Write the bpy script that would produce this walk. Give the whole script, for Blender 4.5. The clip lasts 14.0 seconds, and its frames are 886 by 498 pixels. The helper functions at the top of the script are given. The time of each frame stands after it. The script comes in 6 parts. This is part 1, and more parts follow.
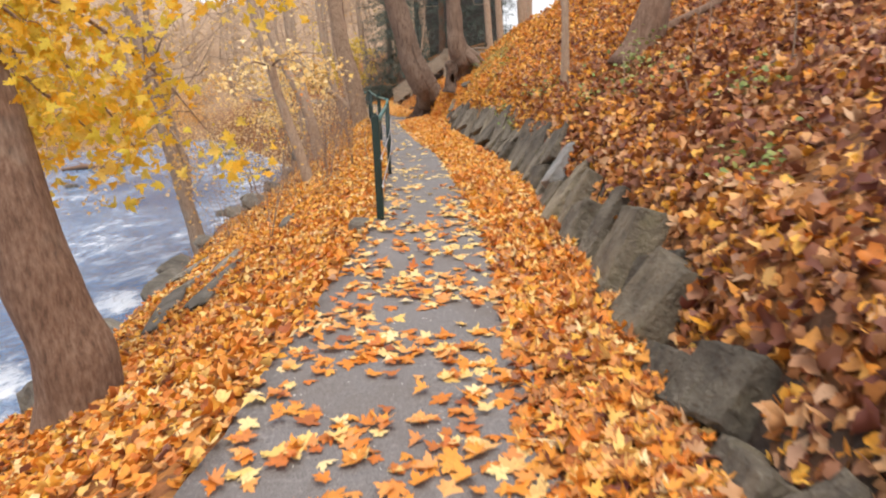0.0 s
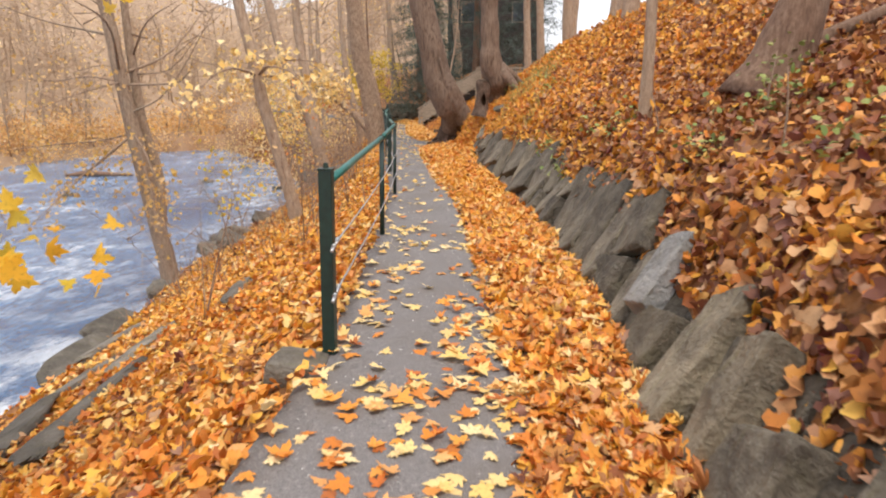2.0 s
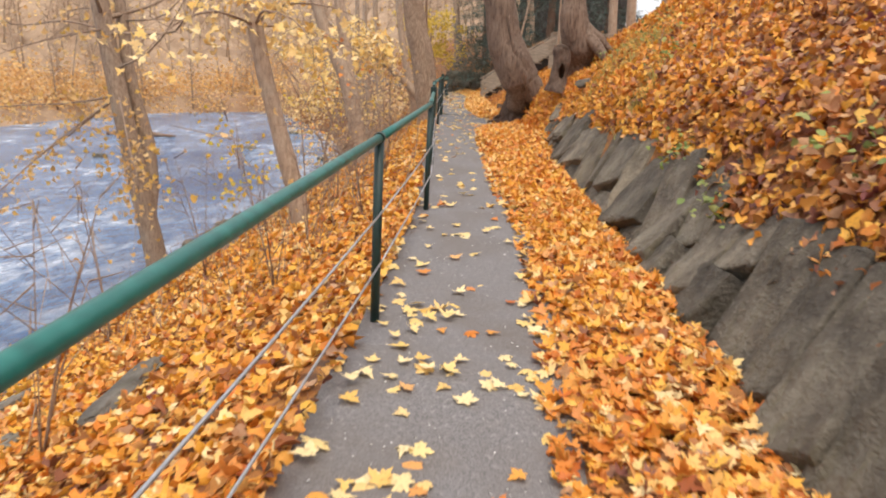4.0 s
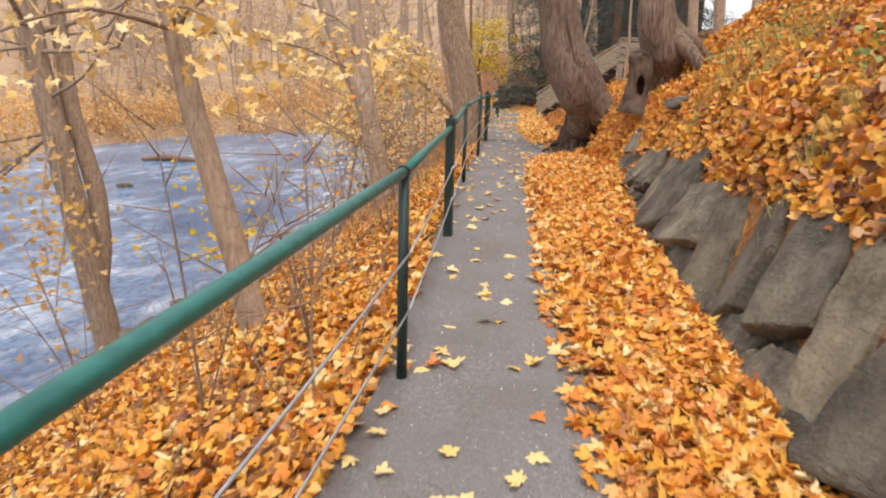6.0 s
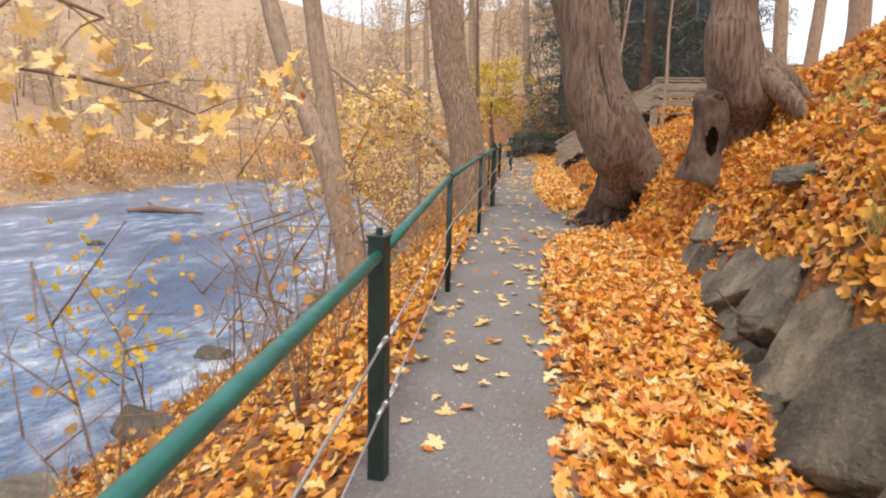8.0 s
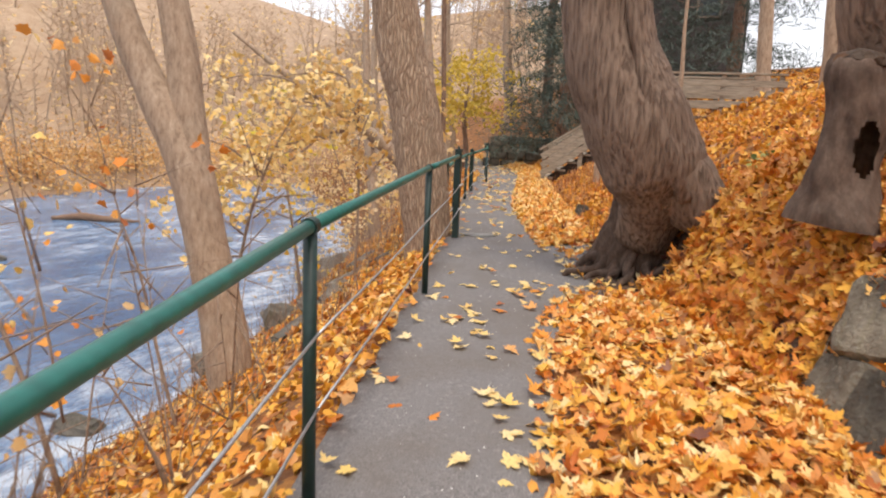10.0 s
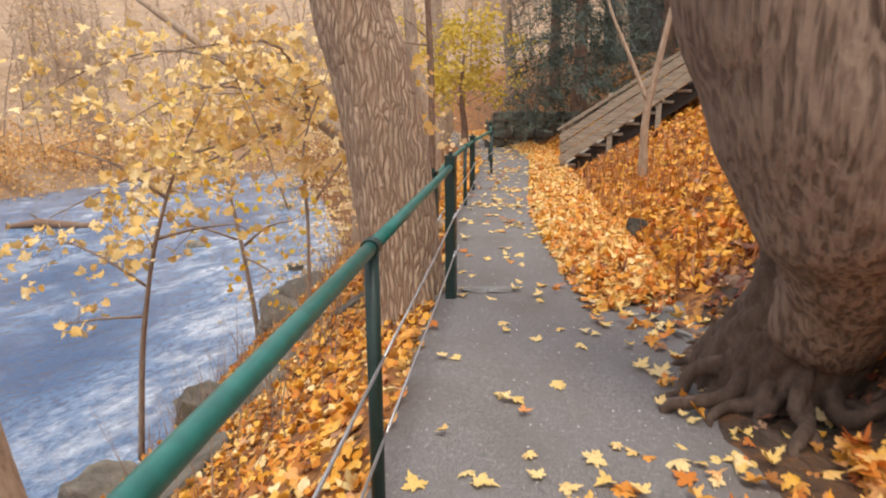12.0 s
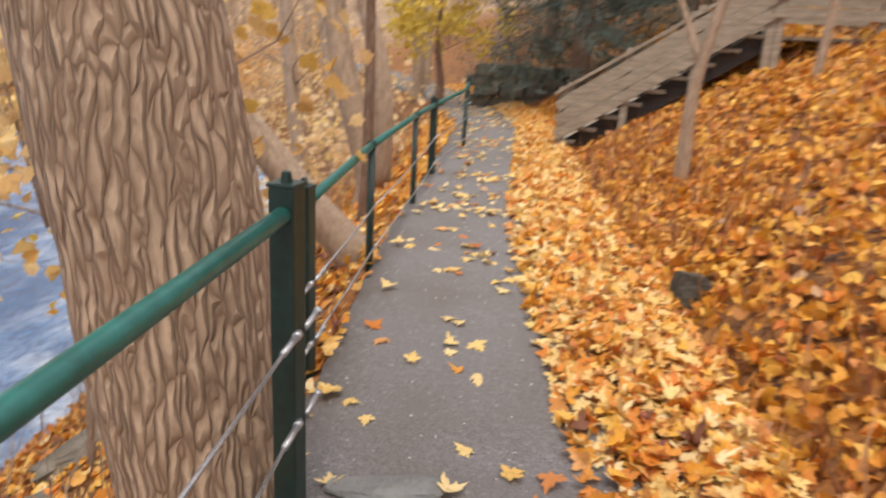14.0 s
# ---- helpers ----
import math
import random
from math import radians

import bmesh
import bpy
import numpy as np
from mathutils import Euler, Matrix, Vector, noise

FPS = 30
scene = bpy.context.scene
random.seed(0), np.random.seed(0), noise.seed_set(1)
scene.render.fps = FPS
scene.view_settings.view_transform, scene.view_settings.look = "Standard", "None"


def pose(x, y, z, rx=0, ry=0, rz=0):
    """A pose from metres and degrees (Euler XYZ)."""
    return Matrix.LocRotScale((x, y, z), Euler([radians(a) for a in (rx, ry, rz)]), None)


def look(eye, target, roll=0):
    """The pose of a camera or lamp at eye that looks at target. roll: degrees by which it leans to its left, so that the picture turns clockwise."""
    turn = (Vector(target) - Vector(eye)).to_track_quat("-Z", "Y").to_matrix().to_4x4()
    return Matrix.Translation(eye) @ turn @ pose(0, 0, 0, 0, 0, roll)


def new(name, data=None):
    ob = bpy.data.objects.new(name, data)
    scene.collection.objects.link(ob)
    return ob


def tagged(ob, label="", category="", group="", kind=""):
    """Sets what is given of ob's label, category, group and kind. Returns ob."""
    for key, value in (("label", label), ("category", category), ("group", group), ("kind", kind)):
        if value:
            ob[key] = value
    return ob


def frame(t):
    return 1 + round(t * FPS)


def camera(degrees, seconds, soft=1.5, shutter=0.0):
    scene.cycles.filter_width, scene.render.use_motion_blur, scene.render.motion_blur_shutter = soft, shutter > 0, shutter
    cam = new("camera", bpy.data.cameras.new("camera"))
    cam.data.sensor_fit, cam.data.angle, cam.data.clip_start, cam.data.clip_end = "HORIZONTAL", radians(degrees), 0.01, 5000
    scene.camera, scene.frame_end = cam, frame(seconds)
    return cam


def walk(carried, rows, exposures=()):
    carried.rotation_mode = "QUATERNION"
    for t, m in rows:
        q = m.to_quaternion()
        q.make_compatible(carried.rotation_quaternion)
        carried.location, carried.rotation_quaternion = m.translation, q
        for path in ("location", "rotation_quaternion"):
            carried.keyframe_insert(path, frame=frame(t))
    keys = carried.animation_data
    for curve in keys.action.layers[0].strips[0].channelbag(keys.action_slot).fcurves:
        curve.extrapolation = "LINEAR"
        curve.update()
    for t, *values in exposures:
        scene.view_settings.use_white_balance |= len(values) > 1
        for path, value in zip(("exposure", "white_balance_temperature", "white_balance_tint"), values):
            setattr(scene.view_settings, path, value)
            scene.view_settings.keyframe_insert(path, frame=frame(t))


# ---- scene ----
cam = camera(65.1, 14.0, 2.0, 0.25)
PATH = [
    (0, (0.41, -0.505, 1.402), (0.296, 1.432, 0.915), -2.1),
    (0.5, (0.322, 0.328, 1.368), (0.154, 2.271, 0.924), 0.4),
    (1, (0.334, 1.118, 1.406), (0.175, 3.057, 0.944), -0.4),
    (1.5, (0.388, 1.991, 1.443), (0.263, 3.948, 1.051), 3.4),
    (2, (0.354, 2.799, 1.421), (0.169, 4.742, 0.986), 0.7),
    (2.4, (0.252, 3.475, 1.399), (0.023, 5.405, 0.931), 4.3),
    (2.5, (0.219, 3.656, 1.393), (-0.083, 5.569, 0.894), 1.7),
    (2.7, (0.202, 3.988, 1.428), (-0.077, 5.899, 0.908), 1.3),
    (4.8, (-0.055, 7.812, 1.365), (-0.441, 9.704, 0.844), 3.7),
    (5, (-0.062, 8.147, 1.392), (-0.511, 10.035, 0.91), 2.0),
    (5.5, (-0.184, 8.983, 1.414), (-0.646, 10.866, 0.921), 3.9),
    (6, (-0.315, 9.833, 1.422), (-0.831, 11.701, 0.926), 1.5),
    (6.5, (-0.465, 10.646, 1.466), (-1.054, 12.5, 0.998), 3.5),
    (7, (-0.615, 11.511, 1.517), (-1.176, 13.378, 1.07), 1.4),
    (7.5, (-0.728, 12.345, 1.523), (-1.341, 14.189, 1.05), 4.2),
    (8, (-0.861, 13.192, 1.505), (-1.437, 15.069, 1.123), 1.3),
    (10.3, (-1.621, 17.219, 1.348), (-2.136, 19.117, 0.983), 2.5),
    (10.5, (-1.703, 17.549, 1.383), (-2.299, 19.4, 0.916), -0.5),
    (11, (-1.85, 18.319, 1.413), (-2.352, 20.204, 0.97), -3.1),
    (11.5, (-2.06, 19.071, 1.441), (-2.475, 20.985, 1.034), 2.5),
    (12, (-2.234, 19.836, 1.469), (-2.76, 21.714, 1.027), -0.4),
    (12.5, (-2.386, 20.646, 1.445), (-2.872, 22.522, 0.951), 4.2),
    (13, (-2.45, 21.46, 1.435), (-2.982, 23.301, 0.861), 0.6),
    (13.5, (-2.543, 22.224, 1.443), (-2.891, 24.12, 0.907), 5.8),
    (13.9, (-2.664, 22.794, 1.422), (-3.042, 24.686, 0.896), 3.3),
    (14, (-2.665, 22.948, 1.41), (-3.129, 24.805, 0.831), 3.2),
]
EXPOSURES = [(0.0, 0.31), (14.0, 0.31)]
walk(cam, [(t, look(eye, target, roll)) for t, eye, target, roll in PATH], EXPOSURES)

# ---------- world and light: a bright overcast sky ----------
world = bpy.data.worlds.new("world")
scene.world = world
world.use_nodes = True
wn, wl = world.node_tree.nodes, world.node_tree.links
wn.clear()
sky = wn.new("ShaderNodeTexSky")
sky.sky_type, sky.sun_disc = "NISHITA", False
sky.sun_elevation, sky.sun_rotation = radians(66), radians(157)
sky.dust_density, sky.air_density = 4.0, 1.0
cloud = wn.new("ShaderNodeMix")
cloud.data_type = "RGBA"
cloud.inputs[0].default_value = 0.62
cloud.inputs[7].default_value = (10.9, 10.7, 11.2, 1)
wl.new(sky.outputs[0], cloud.inputs[6])
back = wn.new("ShaderNodeBackground")
back.inputs[1].default_value = 0.125
wl.new(cloud.outputs[2], back.inputs[0])
wout = wn.new("ShaderNodeOutputWorld")
wl.new(back.outputs[0], wout.inputs[0])
sun = new("sun", bpy.data.lights.new("sun", "SUN"))
sun.data.energy, sun.data.angle, sun.data.color = 1.8, radians(20), (1.0, 0.92, 0.80)
sun.matrix_world = look((5, 0, 30), (0, 12, 0))

# ---------- materials ----------


def material(name, rough=0.8, metal=0.0):
    m = bpy.data.materials.new(name)
    m.use_nodes = True
    b = m.node_tree.nodes["Principled BSDF"]
    b.inputs["Roughness"].default_value, b.inputs["Metallic"].default_value = rough, metal
    return m, m.node_tree.nodes, m.node_tree.links, b


def ramp(nodes, links, fac, stops):
    r = nodes.new("ShaderNodeValToRGB")
    e = r.color_ramp.elements
    while len(e) < len(stops):
        e.new(0.5)
    for k, (p, c) in zip(e, stops):
        k.position, k.color = p, (*c, 1)
    links.new(fac, r.inputs[0])
    return r.outputs[0]


def place(nodes, links, scale=(1, 1, 1)):
    c, m = nodes.new("ShaderNodeTexCoord"), nodes.new("ShaderNodeMapping")
    m.inputs["Scale"].default_value = scale
    links.new(c.outputs["Object"], m.inputs[0])
    return m.outputs[0]


def grain(nodes, links, co, scale, detail=6, rough=0.6):
    n = nodes.new("ShaderNodeTexNoise")
    n.inputs["Scale"].default_value, n.inputs["Detail"].default_value, n.inputs["Roughness"].default_value = scale, detail, rough
    links.new(co, n.inputs[0])
    return n.outputs["Fac"]


def blend(nodes, links, a, b, fac, kind="MIX"):
    m = nodes.new("ShaderNodeMix")
    m.data_type, m.blend_type = "RGBA", kind
    for sock, v in ((m.inputs[0], fac), (m.inputs[6], a), (m.inputs[7], b)):
        if isinstance(v, (int, float)):
            sock.default_value = v
        elif isinstance(v, tuple):
            sock.default_value = (*v, 1)
        else:
            links.new(v, sock)
    return m.outputs[2]


def relief(nodes, links, bsdf, height, strength=0.5, dist=0.01):
    b = nodes.new("ShaderNodeBump")
    b.inputs["Strength"].default_value, b.inputs["Distance"].default_value = strength, dist
    links.new(height, b.inputs["Height"])
    links.new(b.outputs[0], bsdf.inputs["Normal"])


def leaf_material(name, colours, thin=0.18):
    m, n, l, b = material(name, 0.62)
    g = n.new("ShaderNodeNewGeometry")
    step = 1.0 / max(len(colours) - 1, 1)
    col = ramp(n, l, g.outputs["Random Per Island"], [(i * step, c) for i, c in enumerate(colours)])
    spots = grain(n, l, place(n, l), 60, 3)
    col = blend(n, l, col, (0.20, 0.075, 0.02), ramp(n, l, spots, [(0.55, (0, 0, 0)), (0.75, (0.55, 0.55, 0.55))]))
    l.new(col, b.inputs["Base Color"])
    t = n.new("ShaderNodeBsdfTranslucent")
    l.new(col, t.inputs[0])
    mix = n.new("ShaderNodeMixShader")
    mix.inputs[0].default_value = thin
    l.new(b.outputs[0], mix.inputs[1])
    l.new(t.outputs[0], mix.inputs[2])
    l.new(mix.outputs[0], n["Material Output"].inputs[0])
    return m


GOLD = leaf_material("golden_leaf", [(0.62, 0.22, 0.022), (0.76, 0.37, 0.035), (0.84, 0.50, 0.10), (0.80, 0.42, 0.05), (0.70, 0.29, 0.028),
                                     (0.84, 0.52, 0.16), (0.56, 0.17, 0.022), (0.78, 0.36, 0.05), (0.30, 0.11, 0.035)])
BROWN = leaf_material("old_brown_leaf", [(0.12, 0.038, 0.02), (0.25, 0.085, 0.03), (0.34, 0.14, 0.055), (0.17, 0.045, 0.025), (0.10, 0.03, 0.022), (0.30, 0.09, 0.03)])
RUSSET = leaf_material("russet_leaf", [(0.20, 0.06, 0.022), (0.42, 0.14, 0.03), (0.64, 0.36, 0.17), (0.17, 0.05, 0.025), (0.54, 0.22, 0.045),
                                       (0.30, 0.13, 0.065), (0.13, 0.035, 0.02), (0.68, 0.30, 0.05), (0.60, 0.38, 0.21), (0.15, 0.025, 0.028)])
AMBER = leaf_material("amber_leaf", [(0.66, 0.20, 0.02), (0.74, 0.27, 0.03), (0.80, 0.36, 0.06), (0.55, 0.14, 0.02), (0.82, 0.45, 0.16), (0.70, 0.23, 0.025), (0.34, 0.09, 0.025)])
PALE = leaf_material("pale_yellow_leaf", [(0.84, 0.64, 0.28), (0.82, 0.54, 0.15), (0.88, 0.70, 0.38), (0.76, 0.44, 0.09)])
YELLOW = leaf_material("hanging_yellow_leaf", [(0.88, 0.62, 0.07), (0.86, 0.47, 0.03), (0.74, 0.60, 0.06), (0.90, 0.66, 0.16)], 0.5)
OLIVE = leaf_material("olive_yellow_leaf", [(0.66, 0.48, 0.06), (0.74, 0.52, 0.07), (0.56, 0.42, 0.07), (0.78, 0.58, 0.12)], 0.4)
TAN = leaf_material("dry_tan_leaf", [(0.72, 0.44, 0.16), (0.78, 0.55, 0.26), (0.60, 0.33, 0.10), (0.74, 0.48, 0.10)], 0.45)
GREEN = leaf_material("weed_leaf", [(0.16, 0.24, 0.06), (0.26, 0.32, 0.08), (0.34, 0.34, 0.10), (0.12, 0.18, 0.05)])
GRASS = leaf_material("fading_grass", [(0.36, 0.34, 0.09), (0.50, 0.44, 0.14), (0.28, 0.30, 0.08), (0.58, 0.48, 0.20)], 0.35)
NEEDLE = leaf_material("needle_green", [(0.042, 0.066, 0.052), (0.06, 0.09, 0.07), (0.095, 0.13, 0.105), (0.03, 0.046, 0.036)], 0.1)
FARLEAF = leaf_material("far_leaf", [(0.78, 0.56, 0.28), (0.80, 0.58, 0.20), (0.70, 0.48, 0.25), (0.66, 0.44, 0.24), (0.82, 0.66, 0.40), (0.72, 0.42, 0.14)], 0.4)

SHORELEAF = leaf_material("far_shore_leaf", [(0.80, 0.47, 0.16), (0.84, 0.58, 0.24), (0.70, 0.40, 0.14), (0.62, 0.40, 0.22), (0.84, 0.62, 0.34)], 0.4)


def litter_material(name, colours):
    m, n, l, b = material(name, 0.85)
    co = place(n, l)
    wob = n.new("ShaderNodeVectorMath")
    wob.operation = "MULTIPLY_ADD"
    noise_tex = n.new("ShaderNodeTexNoise")
    noise_tex.inputs["Scale"].default_value = 14
    l.new(co, noise_tex.inputs[0])
    l.new(noise_tex.outputs["Color"], wob.inputs[0])
    wob.inputs[1].default_value = (0.12, 0.12, 0.12)
    l.new(co, wob.inputs[2])
    v = n.new("ShaderNodeTexVoronoi")
    v.inputs["Scale"].default_value = 13
    l.new(wob.outputs[0], v.inputs["Vector"])
    sep = n.new("ShaderNodeSeparateColor")
    l.new(v.outputs["Color"], sep.inputs[0])
    step = 1.0 / (len(colours) - 1)
    col = ramp(n, l, sep.outputs[0], [(i * step, c) for i, c in enumerate(colours)])
    big = grain(n, l, co, 0.9, 4)
    col = blend(n, l, col, (0.16, 0.075, 0.03), ramp(n, l, big, [(0.5, (0, 0, 0)), (0.72, (0.7, 0.7, 0.7))]))
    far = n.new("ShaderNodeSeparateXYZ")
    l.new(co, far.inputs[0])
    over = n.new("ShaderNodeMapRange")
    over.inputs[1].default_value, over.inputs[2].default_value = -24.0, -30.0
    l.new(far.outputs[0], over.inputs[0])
    # tan litter of the far hillside, paled with the distance haze in its colour
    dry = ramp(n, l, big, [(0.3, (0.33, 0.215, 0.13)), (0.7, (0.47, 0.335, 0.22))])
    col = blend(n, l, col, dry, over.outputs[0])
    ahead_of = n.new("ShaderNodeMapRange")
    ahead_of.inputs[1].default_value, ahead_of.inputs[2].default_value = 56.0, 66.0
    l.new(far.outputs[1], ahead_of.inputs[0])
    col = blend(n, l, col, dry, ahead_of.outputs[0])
    l.new(col, b.inputs["Base Color"])
    relief(n, l, b, v.outputs["Distance"], 0.8, 0.04)
    return m


SOIL = litter_material("leaf_litter", [(0.08, 0.040, 0.02), (0.27, 0.10, 0.026), (0.38, 0.165, 0.036), (0.15, 0.065, 0.024), (0.32, 0.125, 0.026)])

ASPHALT, n, l, b = material("worn_asphalt", 0.82)
co = place(n, l)
fine, wide = grain(n, l, co, 160, 3, 0.7), grain(n, l, co, 1.6, 5)
col = ramp(n, l, fine, [(0.32, (0.06, 0.056, 0.056)), (0.50, (0.17, 0.157, 0.153)), (0.62, (0.24, 0.222, 0.214)), (0.72, (0.38, 0.355, 0.335))])
mid = grain(n, l, co, 34, 4, 0.75)
col = blend(n, l, col, (0.40, 0.37, 0.35), ramp(n, l, mid, [(0.56, (0, 0, 0)), (0.72, (0.75, 0.75, 0.75))]))
col = blend(n, l, col, (0.06, 0.055, 0.052), ramp(n, l, mid, [(0.28, (0.6, 0.6, 0.6)), (0.42, (0, 0, 0))]))
col = blend(n, l, col, (0.13, 0.105, 0.085), ramp(n, l, wide, [(0.42, (0, 0, 0)), (0.70, (0.6, 0.6, 0.6))]))
l.new(col, b.inputs["Base Color"])
relief(n, l, b, mid, 0.7, 0.008)


def stone_material(name, dark, mid, light, moss):
    m, n, l, b = material(name, 0.82)
    info = n.new("ShaderNodeObjectInfo")
    co = place(n, l)
    a, f, s = grain(n, l, co, 3.2, 8, 0.65), grain(n, l, co, 38, 6), grain(n, l, place(n, l, (1, 6, 1)), 4.5, 5)
    col = ramp(n, l, a, [(0.34, dark), (0.5, mid), (0.64, light)])
    col = blend(n, l, col, (0.38, 0.35, 0.28), ramp(n, l, f, [(0.56, (0, 0, 0)), (0.82, (0.6, 0.6, 0.6))]))
    col = blend(n, l, col, moss, ramp(n, l, s, [(0.52, (0, 0, 0)), (0.74, (0.6, 0.6, 0.6))]))
    hsv = n.new("ShaderNodeHueSaturation")
    val = n.new("ShaderNodeMapRange")
    val.inputs[3].default_value, val.inputs[4].default_value = 0.55, 1.35
    l.new(info.outputs["Random"], val.inputs[0])
    l.new(val.outputs[0], hsv.inputs["Value"])
    l.new(col, hsv.inputs["Color"])
    l.new(hsv.outputs[0], b.inputs["Base Color"])
    add = n.new("ShaderNodeMath")
    add.operation = "MULTIPLY_ADD"
    add.inputs[1].default_value = 0.35
    l.new(f, add.inputs[0])
    l.new(a, add.inputs[2])
    relief(n, l, b, add.outputs[0], 1.0, 0.07)
    return m


EARTH = litter_material("dark_earth", [(0.035, 0.023, 0.016), (0.065, 0.041, 0.026), (0.05, 0.033, 0.021), (0.13, 0.057, 0.022)])
STONE = stone_material("wall_stone", (0.050, 0.040, 0.030), (0.118, 0.098, 0.072), (0.20, 0.172, 0.128), (0.13, 0.112, 0.055))
PALESTONE = stone_material("pale_stone", (0.20, 0.196, 0.186), (0.28, 0.273, 0.265), (0.36, 0.352, 0.338), (0.32, 0.31, 0.24))
GRIT = stone_material("pale_grit", (0.40, 0.38, 0.35), (0.55, 0.53, 0.50), (0.70, 0.68, 0.64), (0.5, 0.48, 0.44))
BUFFSTONE = stone_material("buff_stone", (0.085, 0.068, 0.046), (0.185, 0.152, 0.105), (0.28, 0.235, 0.165), (0.19, 0.165, 0.085))
ROCK = stone_material("shore_rock", (0.09, 0.078, 0.062), (0.17, 0.148, 0.118), (0.26, 0.23, 0.19), (0.17, 0.16, 0.08))


def bark_material(name, dark, mid, light, streak=9.0, bump=0.03, lichen=(0.30, 0.29, 0.24)):
    m, n, l, b = material(name, 0.9)
    a = grain(n, l, place(n, l, (streak, streak, 1.8)), 4.2, 7, 0.7)
    f = grain(n, l, place(n, l, (1, 1, 0.5)), 60, 5)
    w = grain(n, l, place(n, l), 1.4, 3)
    col = ramp(n, l, a, [(0.30, dark), (0.48, mid), (0.68, light)])
    col = blend(n, l, col, lichen, ramp(n, l, w, [(0.55, (0, 0, 0)), (0.75, (0.4, 0.4, 0.4))]))
    col = blend(n, l, col, dark, ramp(n, l, f, [(0.56, (0, 0, 0)), (0.8, (0.6, 0.6, 0.6))]))
    l.new(col, b.inputs["Base Color"])
    relief(n, l, b, a, 0.8, bump)
    return m


BARK = bark_material("pale_brown_bark", (0.20, 0.135, 0.09), (0.36, 0.255, 0.175), (0.48, 0.365, 0.265), 6.0, 0.02)


def ridged_material(name, furrow, low, mid, high, across, along, depth):
    """Bark in long broken ridges with dark furrows between."""
    m, n, l, b = material(name, 0.9)
    wave = grain(n, l, place(n, l, (1, 1, along)), across, 2.5, 0.55)
    snap = grain(n, l, place(n, l, (1, 1, 0.55)), across * 1.3, 3)
    flake = grain(n, l, place(n, l, (1, 1, 0.4)), 75, 5)
    stain = grain(n, l, place(n, l), 2.2, 4)
    col = ramp(n, l, wave, [(0.34, furrow), (0.42, low), (0.50, mid), (0.64, high)])
    col = blend(n, l, col, furrow, ramp(n, l, snap, [(0.58, (0, 0, 0)), (0.70, (0.4, 0.4, 0.4))]))
    col = blend(n, l, col, low, ramp(n, l, flake, [(0.52, (0, 0, 0)), (0.78, (0.6, 0.6, 0.6))]))
    col = blend(n, l, col, low, ramp(n, l, stain, [(0.48, (0, 0, 0)), (0.72, (0.5, 0.5, 0.5))]))
    l.new(col, b.inputs["Base Color"])
    rise = ramp(n, l, wave, [(0.36, (0, 0, 0)), (0.46, (0.6, 0.6, 0.6)), (0.58, (1, 1, 1))])
    add = n.new("ShaderNodeMath")
    add.operation = "MULTIPLY_ADD"
    add.inputs[1].default_value = -0.4
    l.new(snap, add.inputs[0])
    l.new(rise, add.inputs[2])
    relief(n, l, b, add.outputs[0], 1.0, depth)
    return m


def plated_material(name, furrow, low, mid, high, across, along, depth):
    """Bark in interlaced plates with deep furrows between."""
    m, n, l, b = material(name, 0.9)
    bend = n.new("ShaderNodeVectorMath")
    bend.operation = "MULTIPLY_ADD"
    bend.inputs[1].default_value = (0.075, 0.075, 0.0)
    wob = n.new("ShaderNodeTexNoise")
    wob.inputs["Scale"].default_value = 5.0
    l.new(place(n, l), wob.inputs["Vector"])
    l.new(wob.outputs["Color"], bend.inputs[0])
    l.new(place(n, l), bend.inputs[2])
    squeeze = n.new("ShaderNodeVectorMath")
    squeeze.operation = "MULTIPLY"
    squeeze.inputs[1].default_value = (across, across, along)
    l.new(bend.outputs[0], squeeze.inputs[0])
    deep = n.new("ShaderNodeTexVoronoi")
    deep.feature = "DISTANCE_TO_EDGE"
    deep.inputs["Scale"].default_value = 1.0
    l.new(squeeze.outputs[0], deep.inputs["Vector"])
    flake = grain(n, l, place(n, l, (1, 1, 0.4)), 70, 5)
    stain = grain(n, l, place(n, l), 2.2, 4)
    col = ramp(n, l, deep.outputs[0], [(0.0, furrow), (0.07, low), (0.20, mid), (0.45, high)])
    col = blend(n, l, col, low, ramp(n, l, flake, [(0.50, (0, 0, 0)), (0.76, (0.7, 0.7, 0.7))]))
    col = blend(n, l, col, low, ramp(n, l, stain, [(0.50, (0, 0, 0)), (0.72, (0.4, 0.4, 0.4))]))
    l.new(col, b.inputs["Base Color"])
    rise = n.new("ShaderNodeMath")
    rise.operation, rise.inputs[1].default_value = "MINIMUM", 0.30
    l.new(deep.outputs[0], rise.inputs[0])
    relief(n, l, b, rise.outputs[0], 1.0, depth)
    return m


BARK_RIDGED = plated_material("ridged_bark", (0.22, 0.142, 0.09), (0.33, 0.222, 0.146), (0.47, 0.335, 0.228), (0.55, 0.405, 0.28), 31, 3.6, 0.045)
BARK_MID = bark_material("mid_brown_bark", (0.15, 0.10, 0.066), (0.28, 0.195, 0.132), (0.40, 0.30, 0.215), 6.0, 0.02)
BARK_LEAN = ridged_material("braided_brown_bark", (0.105, 0.066, 0.045), (0.155, 0.102, 0.071), (0.205, 0.138, 0.098), (0.255, 0.178, 0.128), 34, 0.11, 0.012)
BARK_BROWN = bark_material("brown_bark", (0.085, 0.048, 0.030), (0.19, 0.11, 0.07), (0.30, 0.20, 0.14), 7.0, 0.025)
